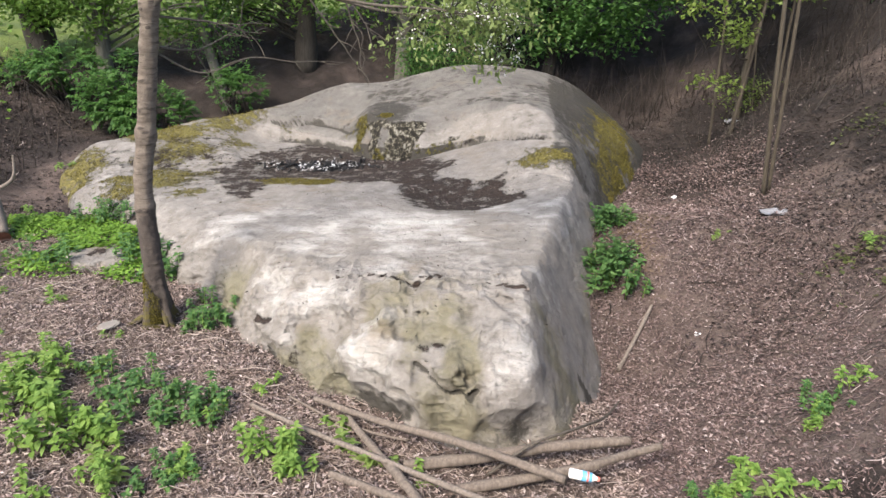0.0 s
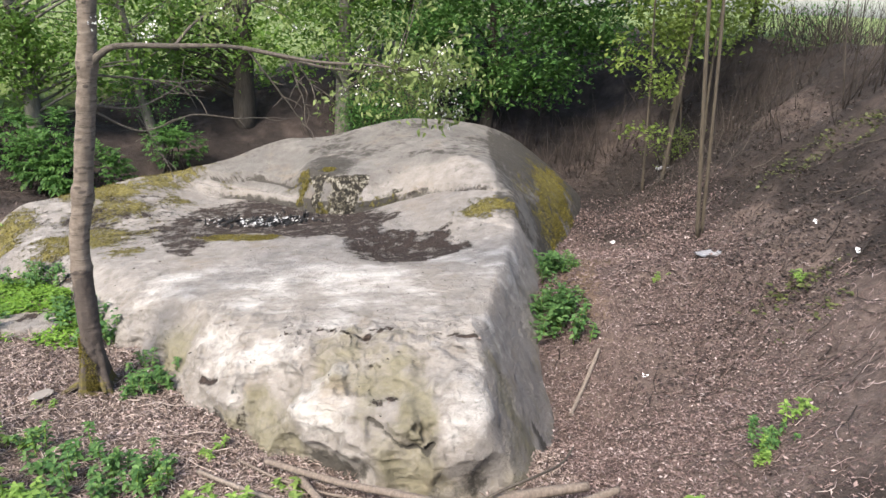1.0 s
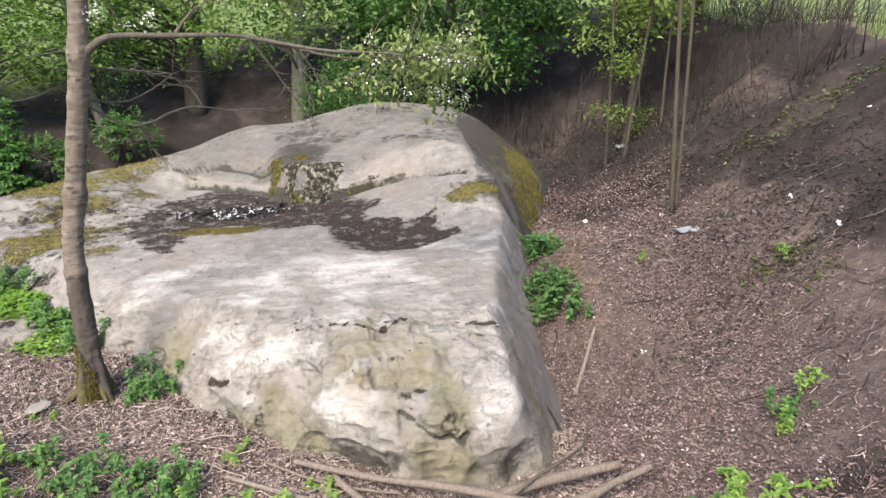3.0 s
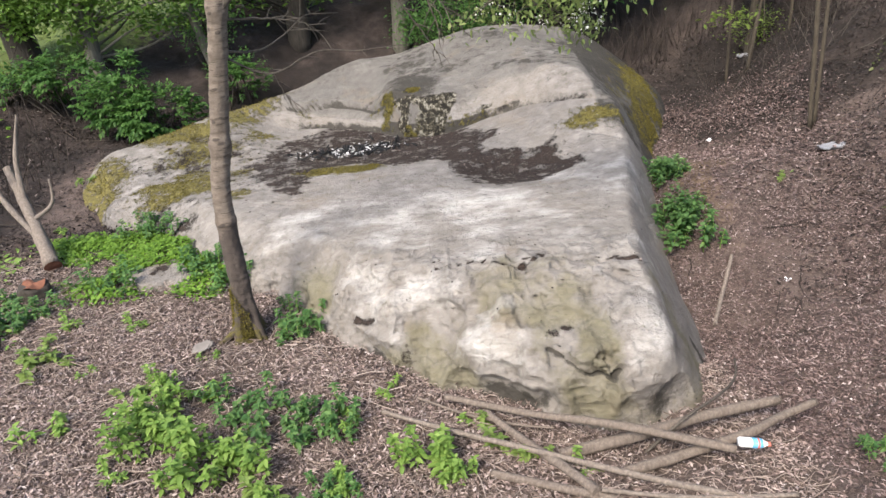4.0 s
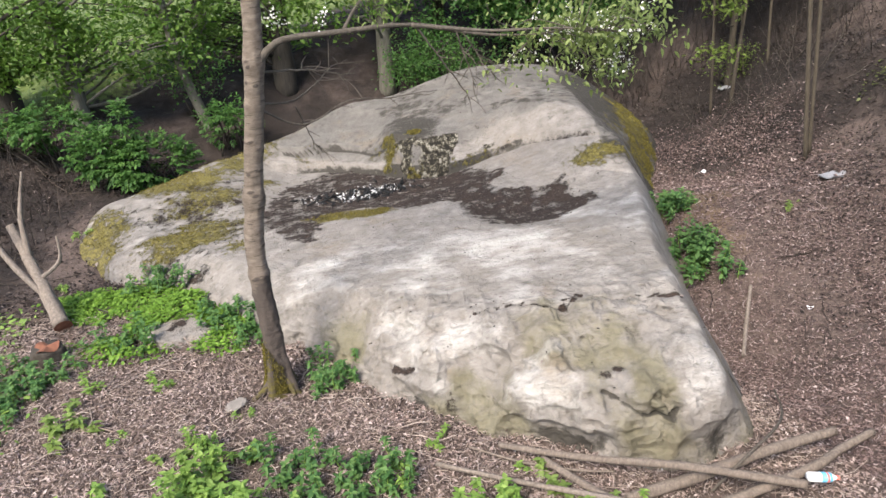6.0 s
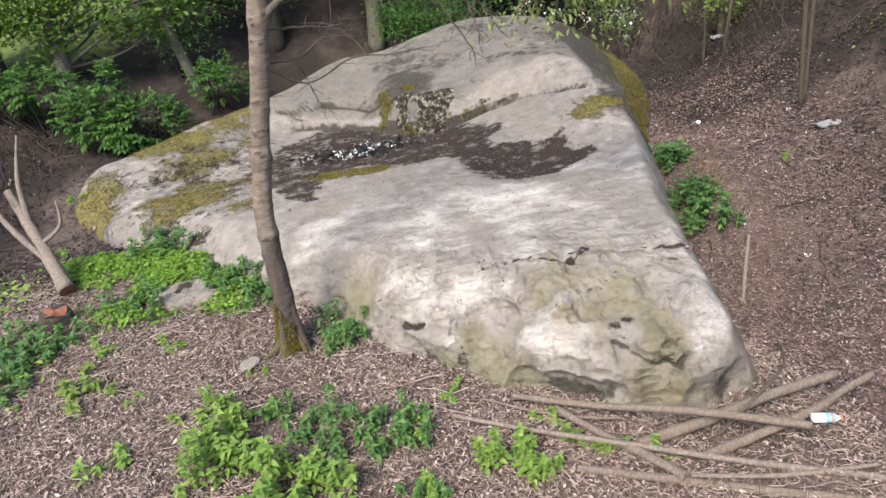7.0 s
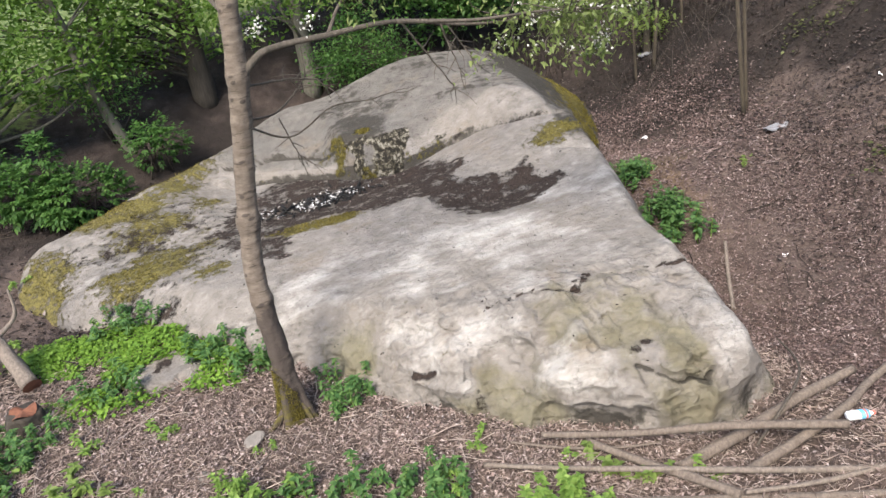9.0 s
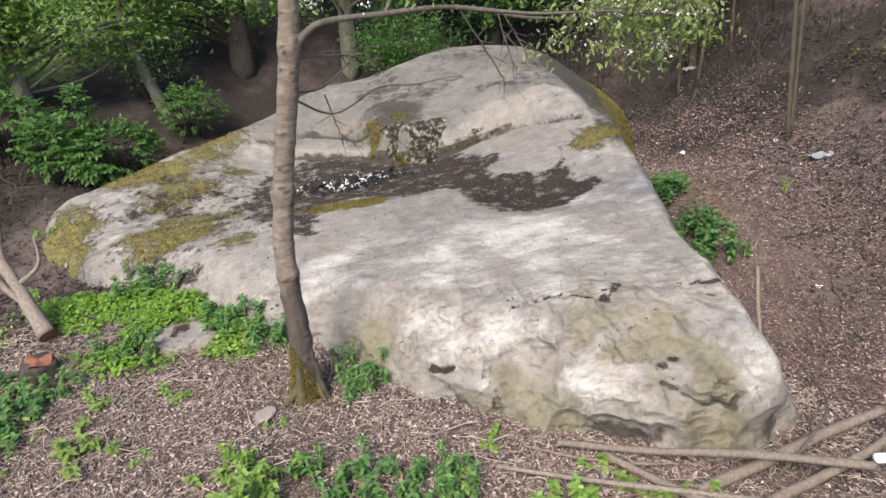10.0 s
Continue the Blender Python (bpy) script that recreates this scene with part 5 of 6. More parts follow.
N1 = plant("nettle_plant", "bushy bright green nettle clump on leaf litter", nettle(51, 10, 0.30, 0.052), "nettle", "nettles")
N2 = plant("herb_plant", "dense dark green leafy herb rooted in litter", nettle(52, 15, 0.19, 0.044, M_HERB, 0.11), "herb", "herbs")
N3 = plant("nettle_plant", "small sparse green nettle sprig", nettle(53, 6, 0.16, 0.045), "nettle", "nettles")
N4 = plant("seedling_plant", "young yellow-green leafy seedling", nettle(54, 5, 0.24, 0.06, M_SEEDLING, 0.07), "plant", "seedlings")
set_plants(N1, [(-1.74, 3.52, 1.0), (-1.58, 3.30, 1.05), (-1.80, 3.32, 1.1), (-1.44, 3.02, 1.1), (-1.28, 3.12, 0.9), (-1.06, 3.06, 0.95), (-0.86, 2.70, 0.8), (0.0, 2.98, 1.05), (0.12, 2.90, 0.8), (-0.50, 2.86, 0.6),
                (3.13, 3.06, 0.5), (2.56, 2.66, 0.6), (-1.84, 3.84, 0.6)], 61)
set_plants(N2, [(-1.22, 3.58, 1.15), (-0.82, 3.33, 1.15), (-0.62, 3.42, 0.95), (-1.02, 4.68, 1.05), (-0.98, 4.56, 0.75), (-0.56, 2.76, 0.8), (2.50, 2.60, 0.7), (2.45, 5.68, 1.3), (2.52, 5.86, 1.3), (2.58, 6.0, 1.0),
                (2.62, 6.75, 1.2), (2.74, 6.96, 0.9), (3.25, 3.18, 0.7), (-1.72, 5.50, 1.3), (-1.95, 5.62, 1.2), (-1.62, 5.36, 1.0), (-2.86, 6.55, 1.2), (-2.66, 6.50, 1.0), (-2.78, 5.38, 1.2),
                (-3.55, 5.0, 1.2), (-3.36, 4.72, 1.0), (-3.62, 4.62, 1.1), (-3.22, 4.95, 0.9), (-3.5, 4.4, 0.9)], 62)
set_plants(N3, [(-0.48, 3.40, 0.8), (-2.90, 4.76, 0.9), (-2.37, 4.72, 0.9), (-1.62, 4.25, 0.6), (-2.47, 3.43, 1.2), (-2.46, 4.11, 0.6), (-1.92, 3.06, 0.9), (-1.58, 3.76, 1.1), (2.7, 2.75, 1.0), (2.85, 2.5, 1.1), (3.45, 3.3, 1.0), (0.9, 2.9, 0.8),
                (0.3, 3.35, 0.7), (-0.25, 3.75, 0.8), (4.4, 5.1, 0.9), (-4.1, 8.1, 0.9), (-5.0, 7.6, 1.0), (-3.9, 6.9, 0.8), (-1.3, 2.6, 1.0)], 63)
set_plants(N4, [(0.45, 3.15, 0.9), (0.62, 3.02, 0.7), (-2.92, 4.24, 1.1), (-2.78, 4.30, 0.9), (-1.92, 3.80, 0.8), (2.72, 2.35, 0.8), (3.55, 6.12, 0.55), (-0.95, 2.85, 1.0), (-4.5, 6.4, 1.1)], 64)


def carpet(name, label, n, spots, seed, mat, size=0.045, tall=0.10, category="ground cover"):
    """Dense low leaves over ellipses (x, y, rx, ry) of the ground."""
    rng = np.random.default_rng(seed)
    area = np.array([s[2] * s[3] for s in spots])
    k = rng.choice(len(spots), n, p=area / area.sum())
    a, r = rng.uniform(0, 6.28, n), np.sqrt(rng.random(n)) * (1 + 0.2 * rng.normal(0, 1, n))
    s = np.array(spots)[k]
    x, y = s[:, 0] + np.cos(a) * r * s[:, 2], s[:, 1] + np.sin(a) * r * s[:, 3]
    keep = (fbm(xyz(x, y) * 3.0, 2, 77) > -0.35) & ~on_rock(x, y) & (np.hypot(x + 2.35, (y - 5.45) * 1.3) > 0.27)
    x, y = x[keep], y[keep]
    n = len(x)
    hump = np.clip(0.6 + 0.6 * fbm(xyz(x, y) * 2.5, 2, 78), 0.15, 1.3)
    z = ground_height(x, y) + rng.random(n) ** 0.5 * tall * hump
    way = rng.normal(0, 1, (n, 3)) * [1, 1, 0.3]
    up = np.array([0, 0, 1.0]) + rng.normal(0, 0.3, (n, 3))
    return thing(name, mesh_of(name, *leaves(np.stack([x, y, z], 1), way, up, size * rng.uniform(0.6, 1.4, n), 0.75, 0.06, 0.1), mat), label, category, "stuff")


carpet("ground_elder", "bright green low leaves carpeting the ground beside the boulder", 14000,
       [(-2.9, 6.35, 0.75, 0.5), (-2.35, 5.85, 0.55, 0.35), (-1.85, 5.65, 0.35, 0.3), (-2.75, 5.45, 0.5, 0.35), (-3.3, 6.0, 0.35, 0.5), (-1.95, 5.25, 0.25, 0.2), (-1.55, 5.45, 0.2, 0.2), (-3.45, 6.35, 0.3, 0.3), (-1.95, 5.85, 0.4, 0.25)], 71, M_CARPET, 0.036)
carpet("weeds", "thin green weeds on leaf litter", 900, [(-3.9, 5.0, 0.6, 0.4), (-4.3, 5.8, 0.5, 0.5), (-3.6, 4.4, 0.5, 0.3)], 72, M_NETTLE, 0.05, 0.10)
carpet("weeds", "sparse yellow-green weeds on the bank", 900, [(5.8, 7.6, 0.5, 0.5), (6.5, 7.2, 0.6, 0.4), (4.3, 5.0, 0.3, 0.3), (4.2, 4.5, 0.3, 0.2)], 73, M_BANKWEED, 0.045, 0.14)
carpet("creeper", "green leaves hugging the boulder's flank", 700, [(2.48, 5.80, 0.14, 0.22), (2.58, 6.78, 0.12, 0.2)], 74, M_HERB, 0.05, 0.3)
carpet("bank_weeds", "light green growth on the far left bank", 2600, [(-7.0, 10.2, 1.2, 0.9), (-6.2, 9.4, 0.6, 0.4), (-8.2, 11.2, 1.2, 1.0)], 75, M_CARPET, 0.08, 0.25)


# ---- wood and litter on the ground ----
def log(points, radii, label, mat=None, name="log", seed=0, lift=0.0):
    pts = np.array(points, float)
    root = tagged(new(name), label, "log", "poles in front of the boulder")
    radii = [0.70 * r for r in radii]
    v, f = tube(pts, radii, 44, 12, 0.16, seed)
    part("wood", mesh_of("wood", v, f, mat or M_LOG), root)
    n = len(v) - 2
    for end, k in ((0, 0), (1, n - 12)):
        ring = v[k:k + 12]
        c = ring.mean(0)
        out = unit(c - v[12:24].mean(0)) if end == 0 else unit(c - v[n - 24:n - 12].mean(0))
        disc = np.vstack([ring * 0.97 + c * 0.03 + out * 0.003, [c + out * 0.004]])
        tri = np.array([[i, (i + 1) % 12, 12] if end else [(i + 1) % 12, i, 12] for i in range(12)])
        part("cut_end", mesh_of("cut_end", disc, tri, M_DEADWOOD, False), root)
    return root


log([(0.80, 3.00, 0.03), (1.25, 3.05, 0.09), (1.70, 3.12, 0.15), (2.16, 3.18, 0.19)], [0.050, 0.050, 0.046, 0.042], "thick round brown pole lying before the boulder", seed=1)
log([(0.14, 3.55, 0.07), (0.65, 3.30, 0.10), (1.15, 3.03, 0.20), (1.72, 2.75, 0.23)], [0.028, 0.032, 0.036, 0.040], "long thin bark-covered pole laid across others", seed=2)
log([(0.39, 3.40, 0.05), (0.62, 3.08, 0.06), (0.80, 2.82, 0.10), (0.92, 2.62, 0.12)], [0.030, 0.036, 0.040, 0.042], "forked weathered pole half under the others", seed=3)
log([(1.10, 2.80, 0.05), (1.45, 2.84, 0.12), (1.85, 2.90, 0.20), (2.05, 2.98, 0.22), (2.31, 3.06, 0.26)], [0.044, 0.042, 0.038, 0.034, 0.030], "crooked brown pole with a bend", seed=4)
log([(-0.28, 3.49, 0.03), (0.15, 3.24, 0.06), (0.70, 2.95, 0.10), (1.25, 2.66, 0.14), (1.95, 2.30, 0.22)], [0.020, 0.024, 0.026, 0.027, 0.026], "pale barkless long thin pole", M_DEADWOOD, seed=5)
log([(0.38, 2.87, 0.05), (0.80, 2.68, 0.08), (1.30, 2.45, 0.12), (2.0, 2.12, 0.22)], [0.034, 0.036, 0.036, 0.034], "brown pole partly under leaves", seed=6)
log([(2.81, 5.38, -0.03), (2.62, 5.05, -0.20), (2.43, 4.71, -0.30)], [0.022, 0.026, 0.024], "short pale dead stick leaning in the gully", M_DEADWOOD, "stick", 7)
log([(0.95, 2.62, 0.13), (1.4, 2.5, 0.16), (1.9, 2.42, 0.22)], [0.018, 0.02, 0.018], "thin pale pole beneath the others", M_DEADWOOD, seed=8)

log([(1.30, 2.98, 0.02), (1.55, 3.06, 0.20), (1.86, 3.30, 0.16), (2.10, 3.62, 0.02), (2.28, 4.0, -0.12)], [0.012, 0.014, 0.013, 0.012, 0.009], "thin brown branch arching over the thick pole", M_LIMB, "stick", 9)
log([(-0.05, 3.62, 0.02), (0.25, 3.42, 0.03), (0.55, 3.28, 0.04), (0.80, 3.22, 0.04)], [0.012, 0.014, 0.013, 0.010], "thin reddish-brown twig lying before the boulder", M_LOG, "stick", 10)

# felled dead tree with its sawn end, and the stump beside it
FELLED = tagged(new("felled_tree"), "bleached dead forked tree with red sawn end", "dead tree")
for pts, rad in (([(-3.46, 5.78, 0.10), (-3.62, 6.0, 0.30), (-3.85, 6.3, 0.62), (-3.98, 6.45, 0.85)], [0.090, 0.074, 0.055, 0.042]),
                 ([(-3.80, 6.25, 0.55), (-3.82, 6.35, 0.9), (-3.78, 6.42, 1.15), (-3.72, 6.45, 1.36)], [0.035, 0.028, 0.02, 0.01]),
                 ([(-3.70, 6.10, 0.42), (-3.52, 6.2, 0.55), (-3.50, 6.25, 0.78)], [0.025, 0.02, 0.01]),
                 ([(-3.62, 5.98, 0.28), (-3.86, 6.1, 0.55), (-4.02, 6.2, 0.76)], [0.03, 0.035, 0.03]),
                 ([(-4.0, 6.2, 0.9), (-4.25, 6.4, 1.1), (-4.5, 6.5, 1.28)], [0.03, 0.026, 0.02])):
    part("branch", mesh_of("branch", *tube(pts, [r * 0.85 for r in rad], 24, 12, 0.16, 9), M_DEADWOOD), FELLED)
a = np.linspace(0, 2 * np.pi, 18, endpoint=False)
way = unit(np.array([0.5, -0.72, -0.45]))
u = unit(np.cross(way, [0, 0, 1.0]))
w = np.cross(u, way)
c = np.array([-3.45, 5.765, 0.088]) + way * 0.006
ring = c + (np.cos(a)[:, None] * u + np.sin(a)[:, None] * w) * 0.080
part("cut_end", mesh_of("cut_end", np.vstack([ring, c + way * 0.006]), np.array([[i, (i + 1) % 18, 18] for i in range(18)]), M_CUT, False), FELLED, "red-brown sawn wood")

STUMP = tagged(new("tree_stump"), "low split brown stump with raw sawn top", "stump")
v, f = tube([(-3.38, 5.28, -0.08), (-3.38, 5.28, 0.05), (-3.37, 5.27, 0.17)], [0.17, 0.13, 0.11], 14, 20, 0.2, 15)
part("bark", mesh_of("bark", v, f, M_BARK), STUMP)
ring = np.stack([-3.37 + 0.102 * np.cos(a), 5.27 + 0.102 * np.sin(a), 0.178 + 0.02 * np.sin(a * 3)], 1)
part("cut_top", mesh_of("cut_top", np.vstack([ring, [(-3.37, 5.27, 0.185)]]), np.array([[i, (i + 1) % 18, 18] for i in range(18)]), M_CUT, False), STUMP, "raw orange-brown sawn wood")


def stone(name, label, at, size, seed, mat=None, flat=0.6):
    bm = bmesh.new()
    bmesh.ops.create_icosphere(bm, subdivisions=4, radius=1.0)
    v = np.array([p.co for p in bm.verts])
    k = (1 + 0.30 * fbm(v * 1.1, 3, seed) + 0.16 * np.abs(fbm(v * 2.6, 2, seed + 3))) 
    v = v * k[:, None] * np.array([1.2, 0.85, 1.0])
    v[:, 2] = np.clip(v[:, 2], -0.6, 0.72 + 0.1 * vnoise(v * 2, seed + 5))
    for p, q in zip(bm.verts, v):
        p.co = Vector(q) * 1.0
    for e in bm.faces:
        e.smooth = True
    me = bpy.data.meshes.new(name)
    bm.to_mesh(me)
    bm.free()
    me.materials.append(mat or M_STONE)
    add_masks(me, {"pale": np.full(len(v), 0.1), "algae": np.full(len(v), 0.25), "moss": np.zeros(len(v)), "grime_and_shade": np.full(len(v), 0.25), "mottle": np.zeros(len(v)), "slate_and_shade": np.full(len(v), 0.3),
                   "dirt": np.clip(1.0 - np.hypot(v[:, 0] / 0.7, v[:, 1] / 0.4) + 0.5 * fbm(v * 3, 2, 4), 0, 1) * (v[:, 2] > 0.3) if mat else np.zeros(len(v))})
    ob = thing(name, me, label, "stone")
    ob.matrix_world = Matrix.LocRotScale(at, Euler((0, 0, seed)), (size, size, size * flat))
    return ob


stone("small_boulder", "low grey rock with dark debris on top, among weeds", (-2.35, 5.5, 0.0), 0.27, 5, M_ROCK, 0.5)
stone("stone", "flat grey stone on leaf litter", (-1.68, 4.35, 0.04), 0.065, 17, None, 0.2)
stone("stone", "small flat pale stone lying in litter", (-2.02, 4.1, 0.03), 0.05, 8, None, 0.35)


def scrap(name, label, at, size, seed, mat, category="litter"):
    """A crumpled piece of film or paper."""
    g = np.linspace(-1, 1, 9)
    x, y = np.meshgrid(g, g)
    q = xyz(x, y)
    z = 0.35 * fbm(q * 1.3, 3, seed)
    v = np.stack([q[:, 0] + 0.15 * vnoise(q * 2, seed), q[:, 1] * 0.55 + 0.15 * vnoise(q * 2, seed + 1), z + 0.25], 1)
    i, j = np.meshgrid(np.arange(8), np.arange(8), indexing="ij")
    a = (i * 9 + j).ravel()
    top = np.stack([a, a + 1, a + 10, a + 9], 1)
    lower = v - [0, 0, 0.06]
    f = np.vstack([top, top[:, ::-1] + 81])
    ob = thing(name, mesh_of(name, np.vstack([v, lower]), f, mat), label, category)
    zz = float(surface(np.array([at[0]]), np.array([at[1]]))[0])
    ob.matrix_world = Matrix.LocRotScale((at[0], at[1], zz), Euler((0, 0, seed)), (size, size, size))


scrap("plastic_wrapper", "crumpled clear-grey plastic wrapper on dead leaves", (4.16, 6.41), 0.13, 3, M_FOIL)
scrap("paper_scrap", "small white paper scrap on the path", (3.77, 8.48), 0.06, 4, M_WHITE)
scrap("paper_scrap", "small pale scrap on dead leaves", (3.1, 4.9), 0.035, 6, M_WHITE)
scrap("paper_scrap", "white scrap on the bank", (4.9, 5.9), 0.04, 7, M_WHITE)
scrap("paper_scrap", "small white scrap among leaves", (4.7, 4.9), 0.04, 8, M_WHITE)
scrap("paper_scrap", "white scrap beside the shrub", (5.25, 10.95), 0.12, 9, M_FOIL)
scrap("paper_scrap", "white scrap near the bank's top", (6.1, 6.6), 0.04, 10, M_WHITE)


def carton(at, turn):
    """A lying drinks bottle with a printed sleeve and a red cap."""
    root = tagged(new("drinks_bottle"), "white and blue plastic drinks bottle lying by the poles", "bottle")

    def lathe(name, prof, mat, parent, label=""):
        p = np.array(prof)
        k = np.linspace(0, 2 * np.pi, 24, endpoint=False)
        v = np.stack([np.repeat(p[:, 0], 24), (p[:, 1][:, None] * np.cos(k)).ravel(), (p[:, 1][:, None] * np.sin(k) * 0.85).ravel()], 1)
        i, j = np.meshgrid(np.arange(len(p) - 1), np.arange(24), indexing="ij")
        a0, a1 = (i * 24 + j).ravel(), (i * 24 + (j + 1) % 24).ravel()
        return part(name, mesh_of(name, v, np.stack([a0, a1, a1 + 24, a0 + 24], 1), mat), parent, label)

    body = lathe("body", [(-0.115, 0.0), (-0.115, 0.034), (-0.105, 0.041), (0.03, 0.042), (0.065, 0.036), (0.09, 0.018), (0.105, 0.016), (0.105, 0.0)], M_WHITE, root)
    lathe("sleeve", [(-0.02, 0.0428), (-0.02, 0.0435), (0.045, 0.0430), (0.062, 0.0375)], M_BLUE, root, "blue printed sleeve")
    lathe("stripe", [(0.02, 0.0440), (0.036, 0.0442)], M_RED, root, "red printed stripe")
    lathe("cap", [(0.100, 0.0), (0.100, 0.020), (0.122, 0.020), (0.124, 0.0)], M_RED, root, "red screw cap")
    root.matrix_world = Matrix.LocRotScale(at, Euler((0, radians(4), radians(turn))), (0.72, 0.72, 0.72))


carton((1.82, 2.77, 0.25), -8)

# ---- loose leaves, stalks and debris ----
def strewn(name, label, n, box, size, seed, mat, keep, rest, lift=0.012, tilt=0.35, category="leaf litter"):
    rng = np.random.default_rng(seed)
    x, y = rng.uniform(box[0], box[2], n), rng.uniform(box[1], box[3], n)
    k = keep(x, y, rng)
    x, y = x[k], y[k]
    z = rest(x, y) + rng.uniform(0.002, lift, len(x))
    n = len(x)
    way = rng.normal(0, 1, (n, 3)) * [1, 1, tilt]
    up = np.array([0, 0, 1.0]) + rng.normal(0, tilt, (n, 3))
    f = flakes(np.stack([x, y, z], 1), way, up, size * rng.uniform(0.5, 1.5, n), rng.uniform(0.22, 0.62, n), rng.uniform(-0.15, 0.25, n))
    return thing(name, mesh_of(name, *f, mat, False), label, category, "stuff")


def litter_keep(x, y, rng):
    d = outside(x, y)
    dense = np.clip(0.75 + 0.5 * fbm(xyz(x, y) * 1.3, 3, 81), 0.1, 1) * smoothstep(1.2, 0.1, d) * smoothstep(10.8, 9.0, y)
    dense = dense * (1 - 0.75 * np.exp(-((x - 3.0) / 0.65) ** 2 - ((y - 7.0) / 0.42) ** 2)) * (1 - 0.6 * smoothstep(-3.6, -4.6, x))
    return (rng.random(len(x)) < dense) & ~on_rock(x, y)


def bank_keep(x, y, rng):
    d = outside(x, y)
    dense = np.clip(0.7 + 0.6 * fbm(xyz(x, y) * 1.3, 3, 89), 0.4, 1) * smoothstep(3.2, 0.8, d) * smoothstep(-0.6, 0.4, d)
    return (rng.random(len(x)) < np.maximum(dense, 0.5 * smoothstep(8.0, 9.0, y) * (d < 0.4))) & ~on_rock(x, y)


strewn("leaf_litter", "dry pinkish-brown dead leaves covering the ground", 130000, (-5.0, 2.0, 2.2, 6.0), 0.027, 82, M_LITTER, litter_keep, ground_height, 0.03)
strewn("leaf_litter", "reddish-brown dead leaves on the gully's floor", 80000, (2.2, 2.0, 5.2, 6.0), 0.025, 78, M_GULLY, litter_keep, ground_height, 0.03)
strewn("leaf_litter", "dry dead leaves on the near rim of the hollow", 26000, (-5.0, -1.0, 4.5, 2.05), 0.034, 80, M_LITTER,
       lambda x, y, rng: rng.random(len(x)) < 0.85, ground_height, 0.03)
strewn("leaf_litter", "dry brown dead leaves in the gully", 62000, (2.0, 6.0, 5.4, 10.6), 0.034, 83, M_GULLY, litter_keep, ground_height, 0.03)
strewn("leaf_litter", "brown leaves on the bank, toned dark for tree shade", 72000, (2.6, 4.5, 8.0, 12.5), 0.038, 88, M_SHADED_HUMUS, bank_keep, ground_height, 0.03)
strewn("leaf_litter", "dead leaves on the earth behind the boulder", 9000, (-6.5, 6.0, 2.5, 12.5), 0.05, 84, M_SHADED_HUMUS, litter_keep, ground_height, 0.03)
strewn("leaf_litter", "dark brown leaves on the earth by the bank's foot", 22000, (-6.4, 5.6, -2.4, 10.6), 0.042, 77, M_SHADED_HUMUS,
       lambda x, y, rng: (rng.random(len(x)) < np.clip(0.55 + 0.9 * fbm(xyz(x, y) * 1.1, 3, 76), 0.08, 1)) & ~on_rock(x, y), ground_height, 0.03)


def pool_keep(x, y, rng):
    m = dirt_mask(xyz(x, y))
    return (m + 0.5 * vnoise(xyz(x, y) * 9, 85) + 0.3 * rng.normal(0, 1, len(x)) > 0.75) & (rng.random(len(x)) < 0.55)


strewn("leaf_debris", "dark decaying leaves and soil in the boulder's dip", 42000, (-2.4, 3.4, 2.0, 9.3), 0.024, 86, M_DEBRIS, pool_keep, rock_height, 0.012)


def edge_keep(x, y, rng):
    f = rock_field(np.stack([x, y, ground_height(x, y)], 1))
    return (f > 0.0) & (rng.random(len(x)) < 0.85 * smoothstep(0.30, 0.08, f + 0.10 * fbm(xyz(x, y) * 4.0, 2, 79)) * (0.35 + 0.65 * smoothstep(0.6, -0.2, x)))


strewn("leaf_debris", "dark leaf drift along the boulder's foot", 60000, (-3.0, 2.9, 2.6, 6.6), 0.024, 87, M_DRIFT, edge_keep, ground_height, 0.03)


def rods(name, label, n, box, length, radius, seed, mat, keep, rest, category="twigs", bend=0.12, lift=0.03):
    """Thin bent stalks of four joints lying on what is below them."""
    rng = np.random.default_rng(seed)
    x, y = rng.uniform(box[0], box[2], n), rng.uniform(box[1], box[3], n)
    k = keep(x, y, rng)
    x, y = x[k], y[k]
    n = len(x)
    L, an = length * rng.uniform(0.3, 1.5, n), rng.uniform(0, 2 * np.pi, n)
    t = np.linspace(0, 1, 4)
    along = np.stack([np.cos(an), np.sin(an)], 1)
    across = np.stack([-along[:, 1], along[:, 0]], 1)
    curl = rng.normal(0, bend, n)[:, None] * (t * (1 - t) * 4) + rng.normal(0, bend * 0.3, (n, 4))
    xy = np.stack([x, y], 1)[:, None] + (along[:, None] * t[:, None] + across[:, None] * curl[..., None]) * L[:, None, None]
    z = rest(xy[..., 0].ravel(), xy[..., 1].ravel()).reshape(n, 4) + 0.006 + rng.uniform(0, lift, (n, 4))
    p = np.concatenate([xy, z[..., None]], 2)
    r = radius * rng.uniform(0.5, 1.4, n)[:, None] * np.array([1.0, 0.95, 0.8, 0.45])
    wide = np.concatenate([across, np.zeros((n, 1))], 1)[:, None]
    up = np.array([0, 0, 1.0])
    v = np.stack([p + wide * r[..., None], p + up * r[..., None] * 1.3, p - wide * r[..., None]], 2).reshape(-1, 3)
    one = np.array([[3 * j + i, 3 * j + (i + 1) % 3, 3 * j + 3 + (i + 1) % 3, 3 * j + 3 + i] for j in range(3) for i in range(3)])
    f = (one[None] + 12 * np.arange(n)[:, None, None]).reshape(-1, 4)
    return thing(name, mesh_of(name, v, f, mat), label, category, "stuff")


def open_ground(x, y, rng):
    return (outside(x, y) < 2.0) & ~on_rock(x, y)


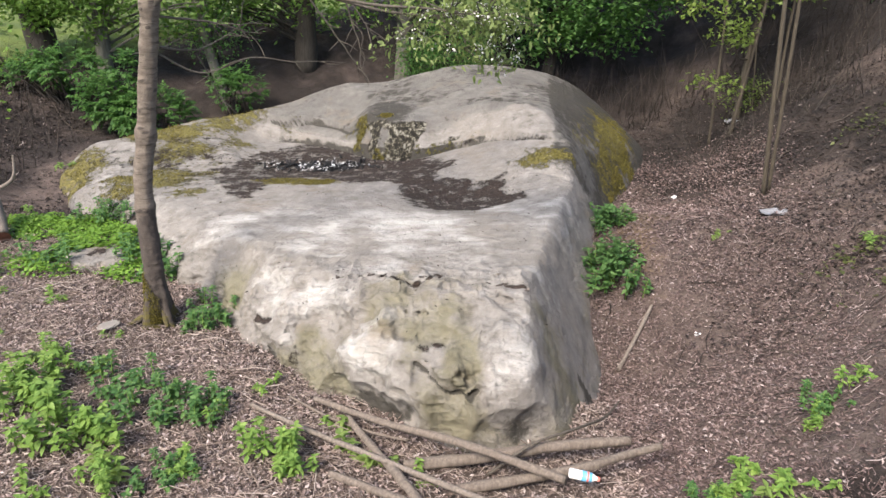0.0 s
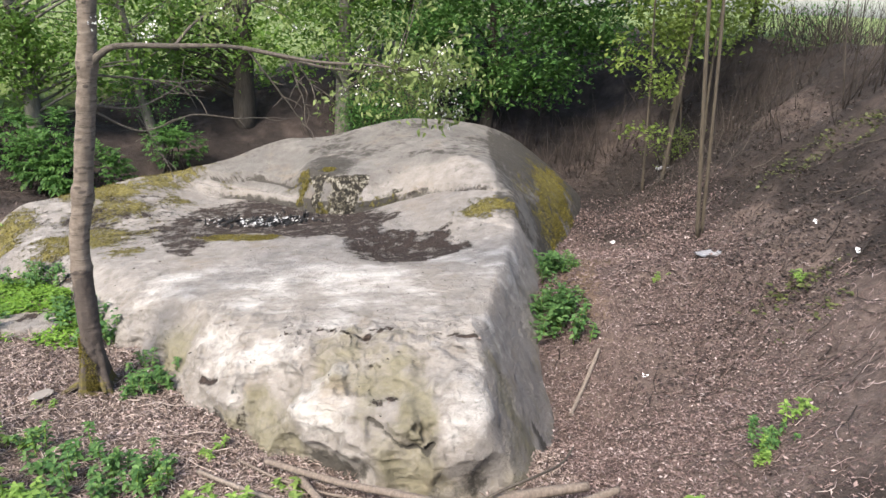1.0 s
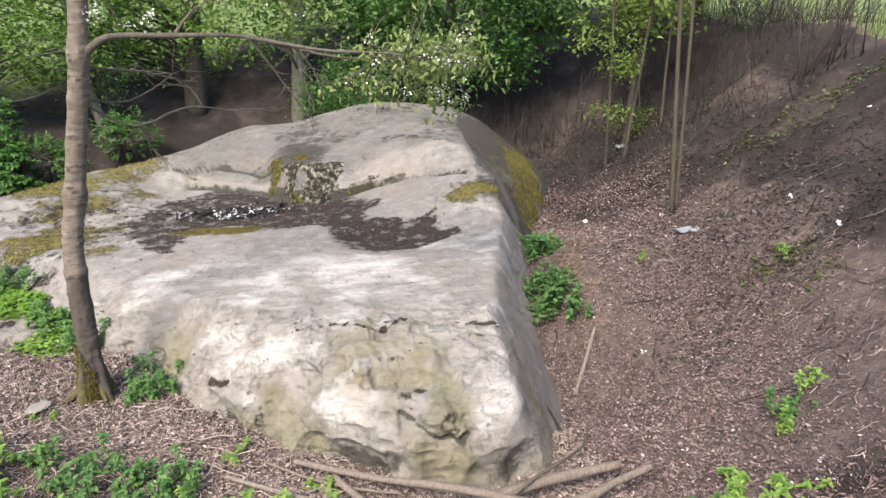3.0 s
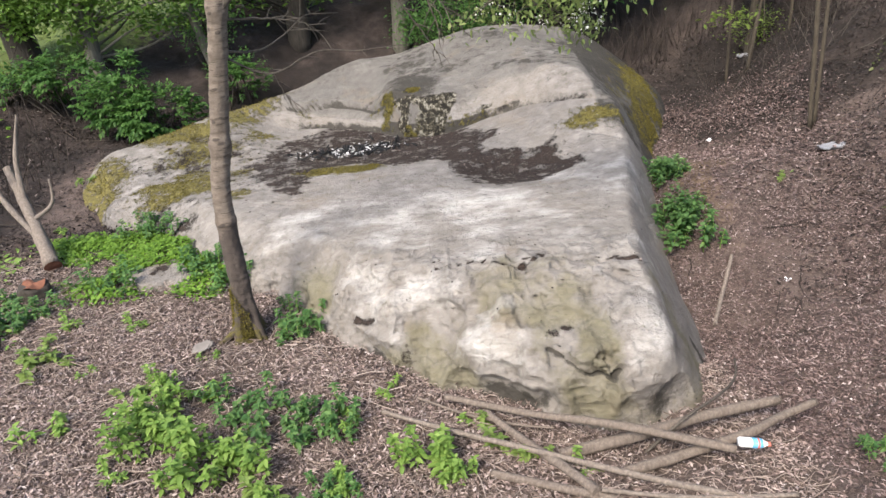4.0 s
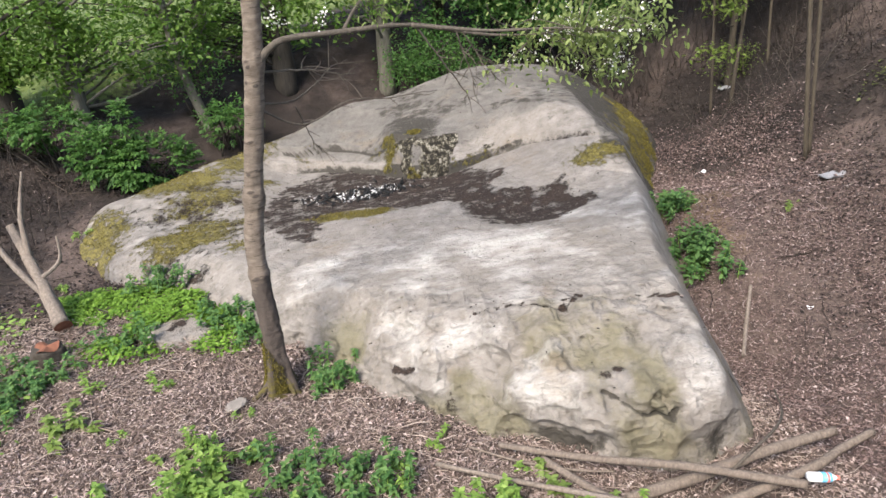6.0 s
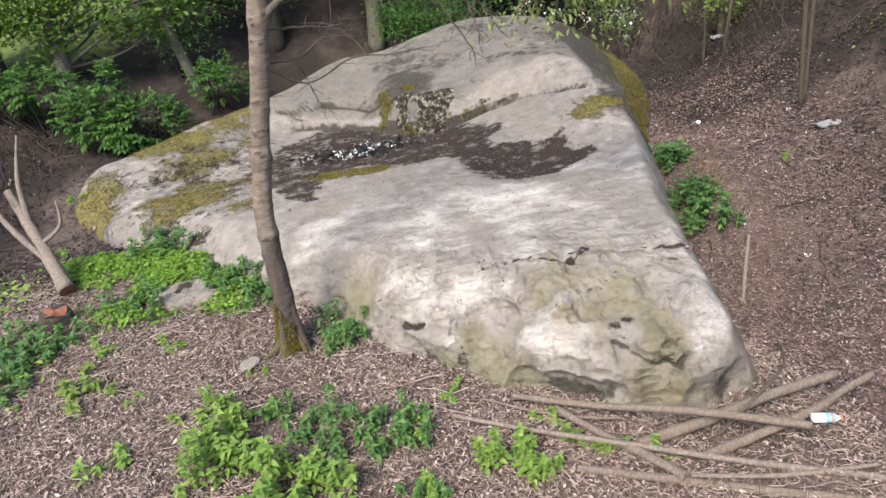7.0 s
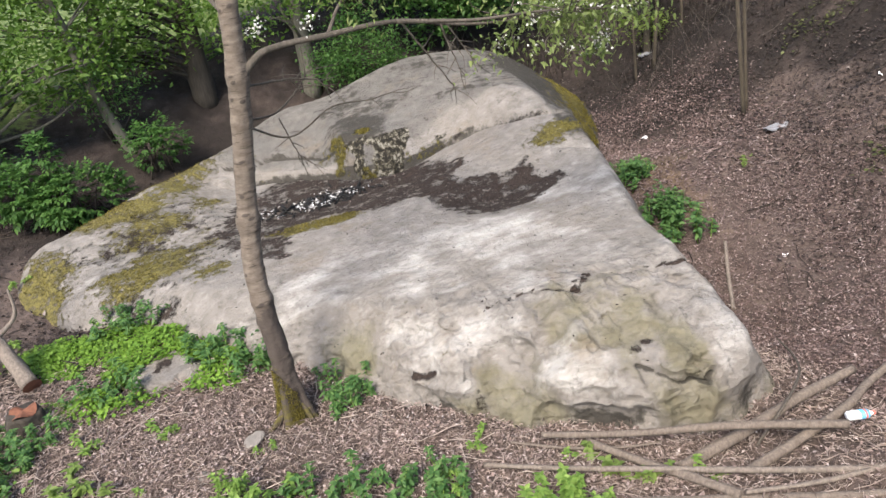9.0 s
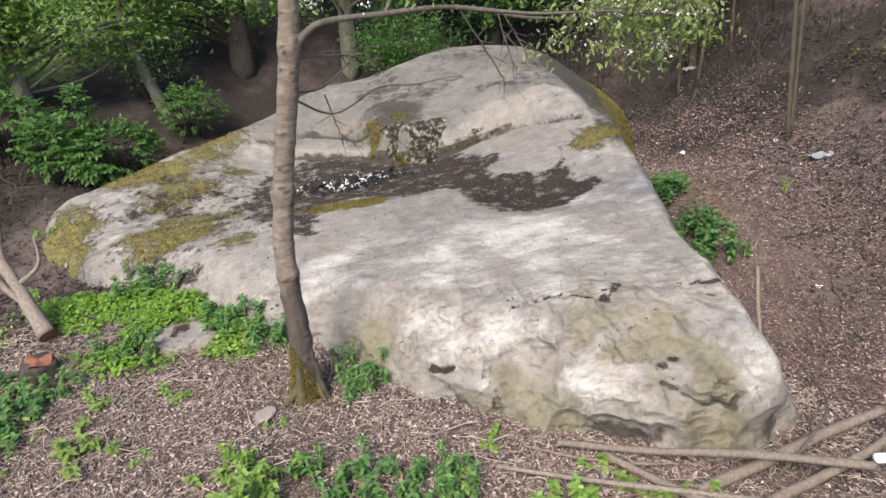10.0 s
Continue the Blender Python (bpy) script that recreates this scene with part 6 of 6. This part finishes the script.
rods("stalks", "dry pale stalks and leaf ribs matted over the litter", 26000, (-5.0, 2.0, 2.1, 6.2), 0.085, 0.0026, 91, M_STRAW, open_ground, ground_height, "stalks", 0.2)
rods("twigs", "long dry nettle stalks and twigs on the litter", 1300, (-5.0, 2.2, 2.0, 6.0), 0.32, 0.0034, 90, M_STRAW, open_ground, ground_height, "twigs", 0.1, 0.05)
rods("stalks", "short brown stalks on the gully's floor and bank", 5000, (2.1, 2.0, 4.6, 7.0), 0.07, 0.0026, 89, M_GULLY, open_ground, ground_height, "stalks", 0.2)
rods("twigs", "dry stalks in the gully and on the bank", 500, (2.2, 3.0, 7.0, 11.5), 0.3, 0.0045, 92, M_BRUSH, open_ground, ground_height)
rods("fallen_branches", "thin fallen brown branches on the bank", 34, (3.0, 2.6, 7.0, 10.0), 0.55, 0.006, 93, M_LIMB, open_ground, ground_height)
rods("fallen_branches", "thin fallen branches on the earth beyond", 50, (-6.5, 5.5, -3.0, 11.0), 0.7, 0.008, 94, M_BRUSH, open_ground, ground_height)

# ---- burnt remains on the boulder ----
def fire_remains():
    rng = np.random.default_rng(95)
    root = tagged(new("fire_remains"), "white ash and black charred scraps on the boulder", "ash")
    n = 760
    x, y = rng.normal(-0.82, 0.27, n), rng.normal(7.90, 0.10, n)
    keep = vnoise(xyz(x, y) * 9.0, 96) + 0.5 * vnoise(xyz(x, y) * 26.0, 92) > 0.10
    x, y = x[keep], y[keep]
    n = len(x)
    z = rock_height(x, y) + rng.uniform(0.008, 0.022, n)
    part("ash", mesh_of("ash", *flakes(np.stack([x, y, z], 1), rng.normal(0, 1, (n, 3)) * [1, 1, 0.2], rng.normal(0, 0.3, (n, 3)) + [0, 0, 1], rng.uniform(0.012, 0.05, n), 0.5, 0.15), M_ASH, False), root, "white ash flakes", "stuff")
    bits = []
    for i in range(150):
        px, py = rng.normal(-0.70, 0.36), rng.normal(7.86, 0.12)
        pz = float(rock_height(np.array([px]), np.array([py]))[0])
        d = rng.normal(0, 1, 3) * [1, 1, 0.3]
        L = rng.uniform(0.03, 0.12)
        bits.append(tube([(px, py, pz + 0.01), tuple(np.array([px, py, pz + 0.02]) + unit(d) * L)], [0.012, 0.008], 4, 5))
    part("charcoal", mesh_of("charcoal", *join(bits), M_CHAR), root, "black charred sticks", "stuff")


fire_remains()


def moss_cushions():
    """Short shoots standing all over the mossy parts of the boulder."""
    rng = np.random.default_rng(97)
    base = MOSSY[rng.integers(0, len(MOSSY), 26000)] + rng.normal(0, 0.012, (26000, 3)) * [1, 1, 0.3]
    n = len(base)
    way = rng.normal(0, 0.7, (n, 3)) + [0, 0, 0.8]
    return thing("moss", mesh_of("moss", *flakes(base - [0, 0, 0.004], way, rng.normal(0, 1, (n, 3)), rng.uniform(0.010, 0.026, n), 0.5, 0.1), M_MOSS, False), "yellow-green moss cushions on the boulder", "moss", "stuff")


moss_cushions()
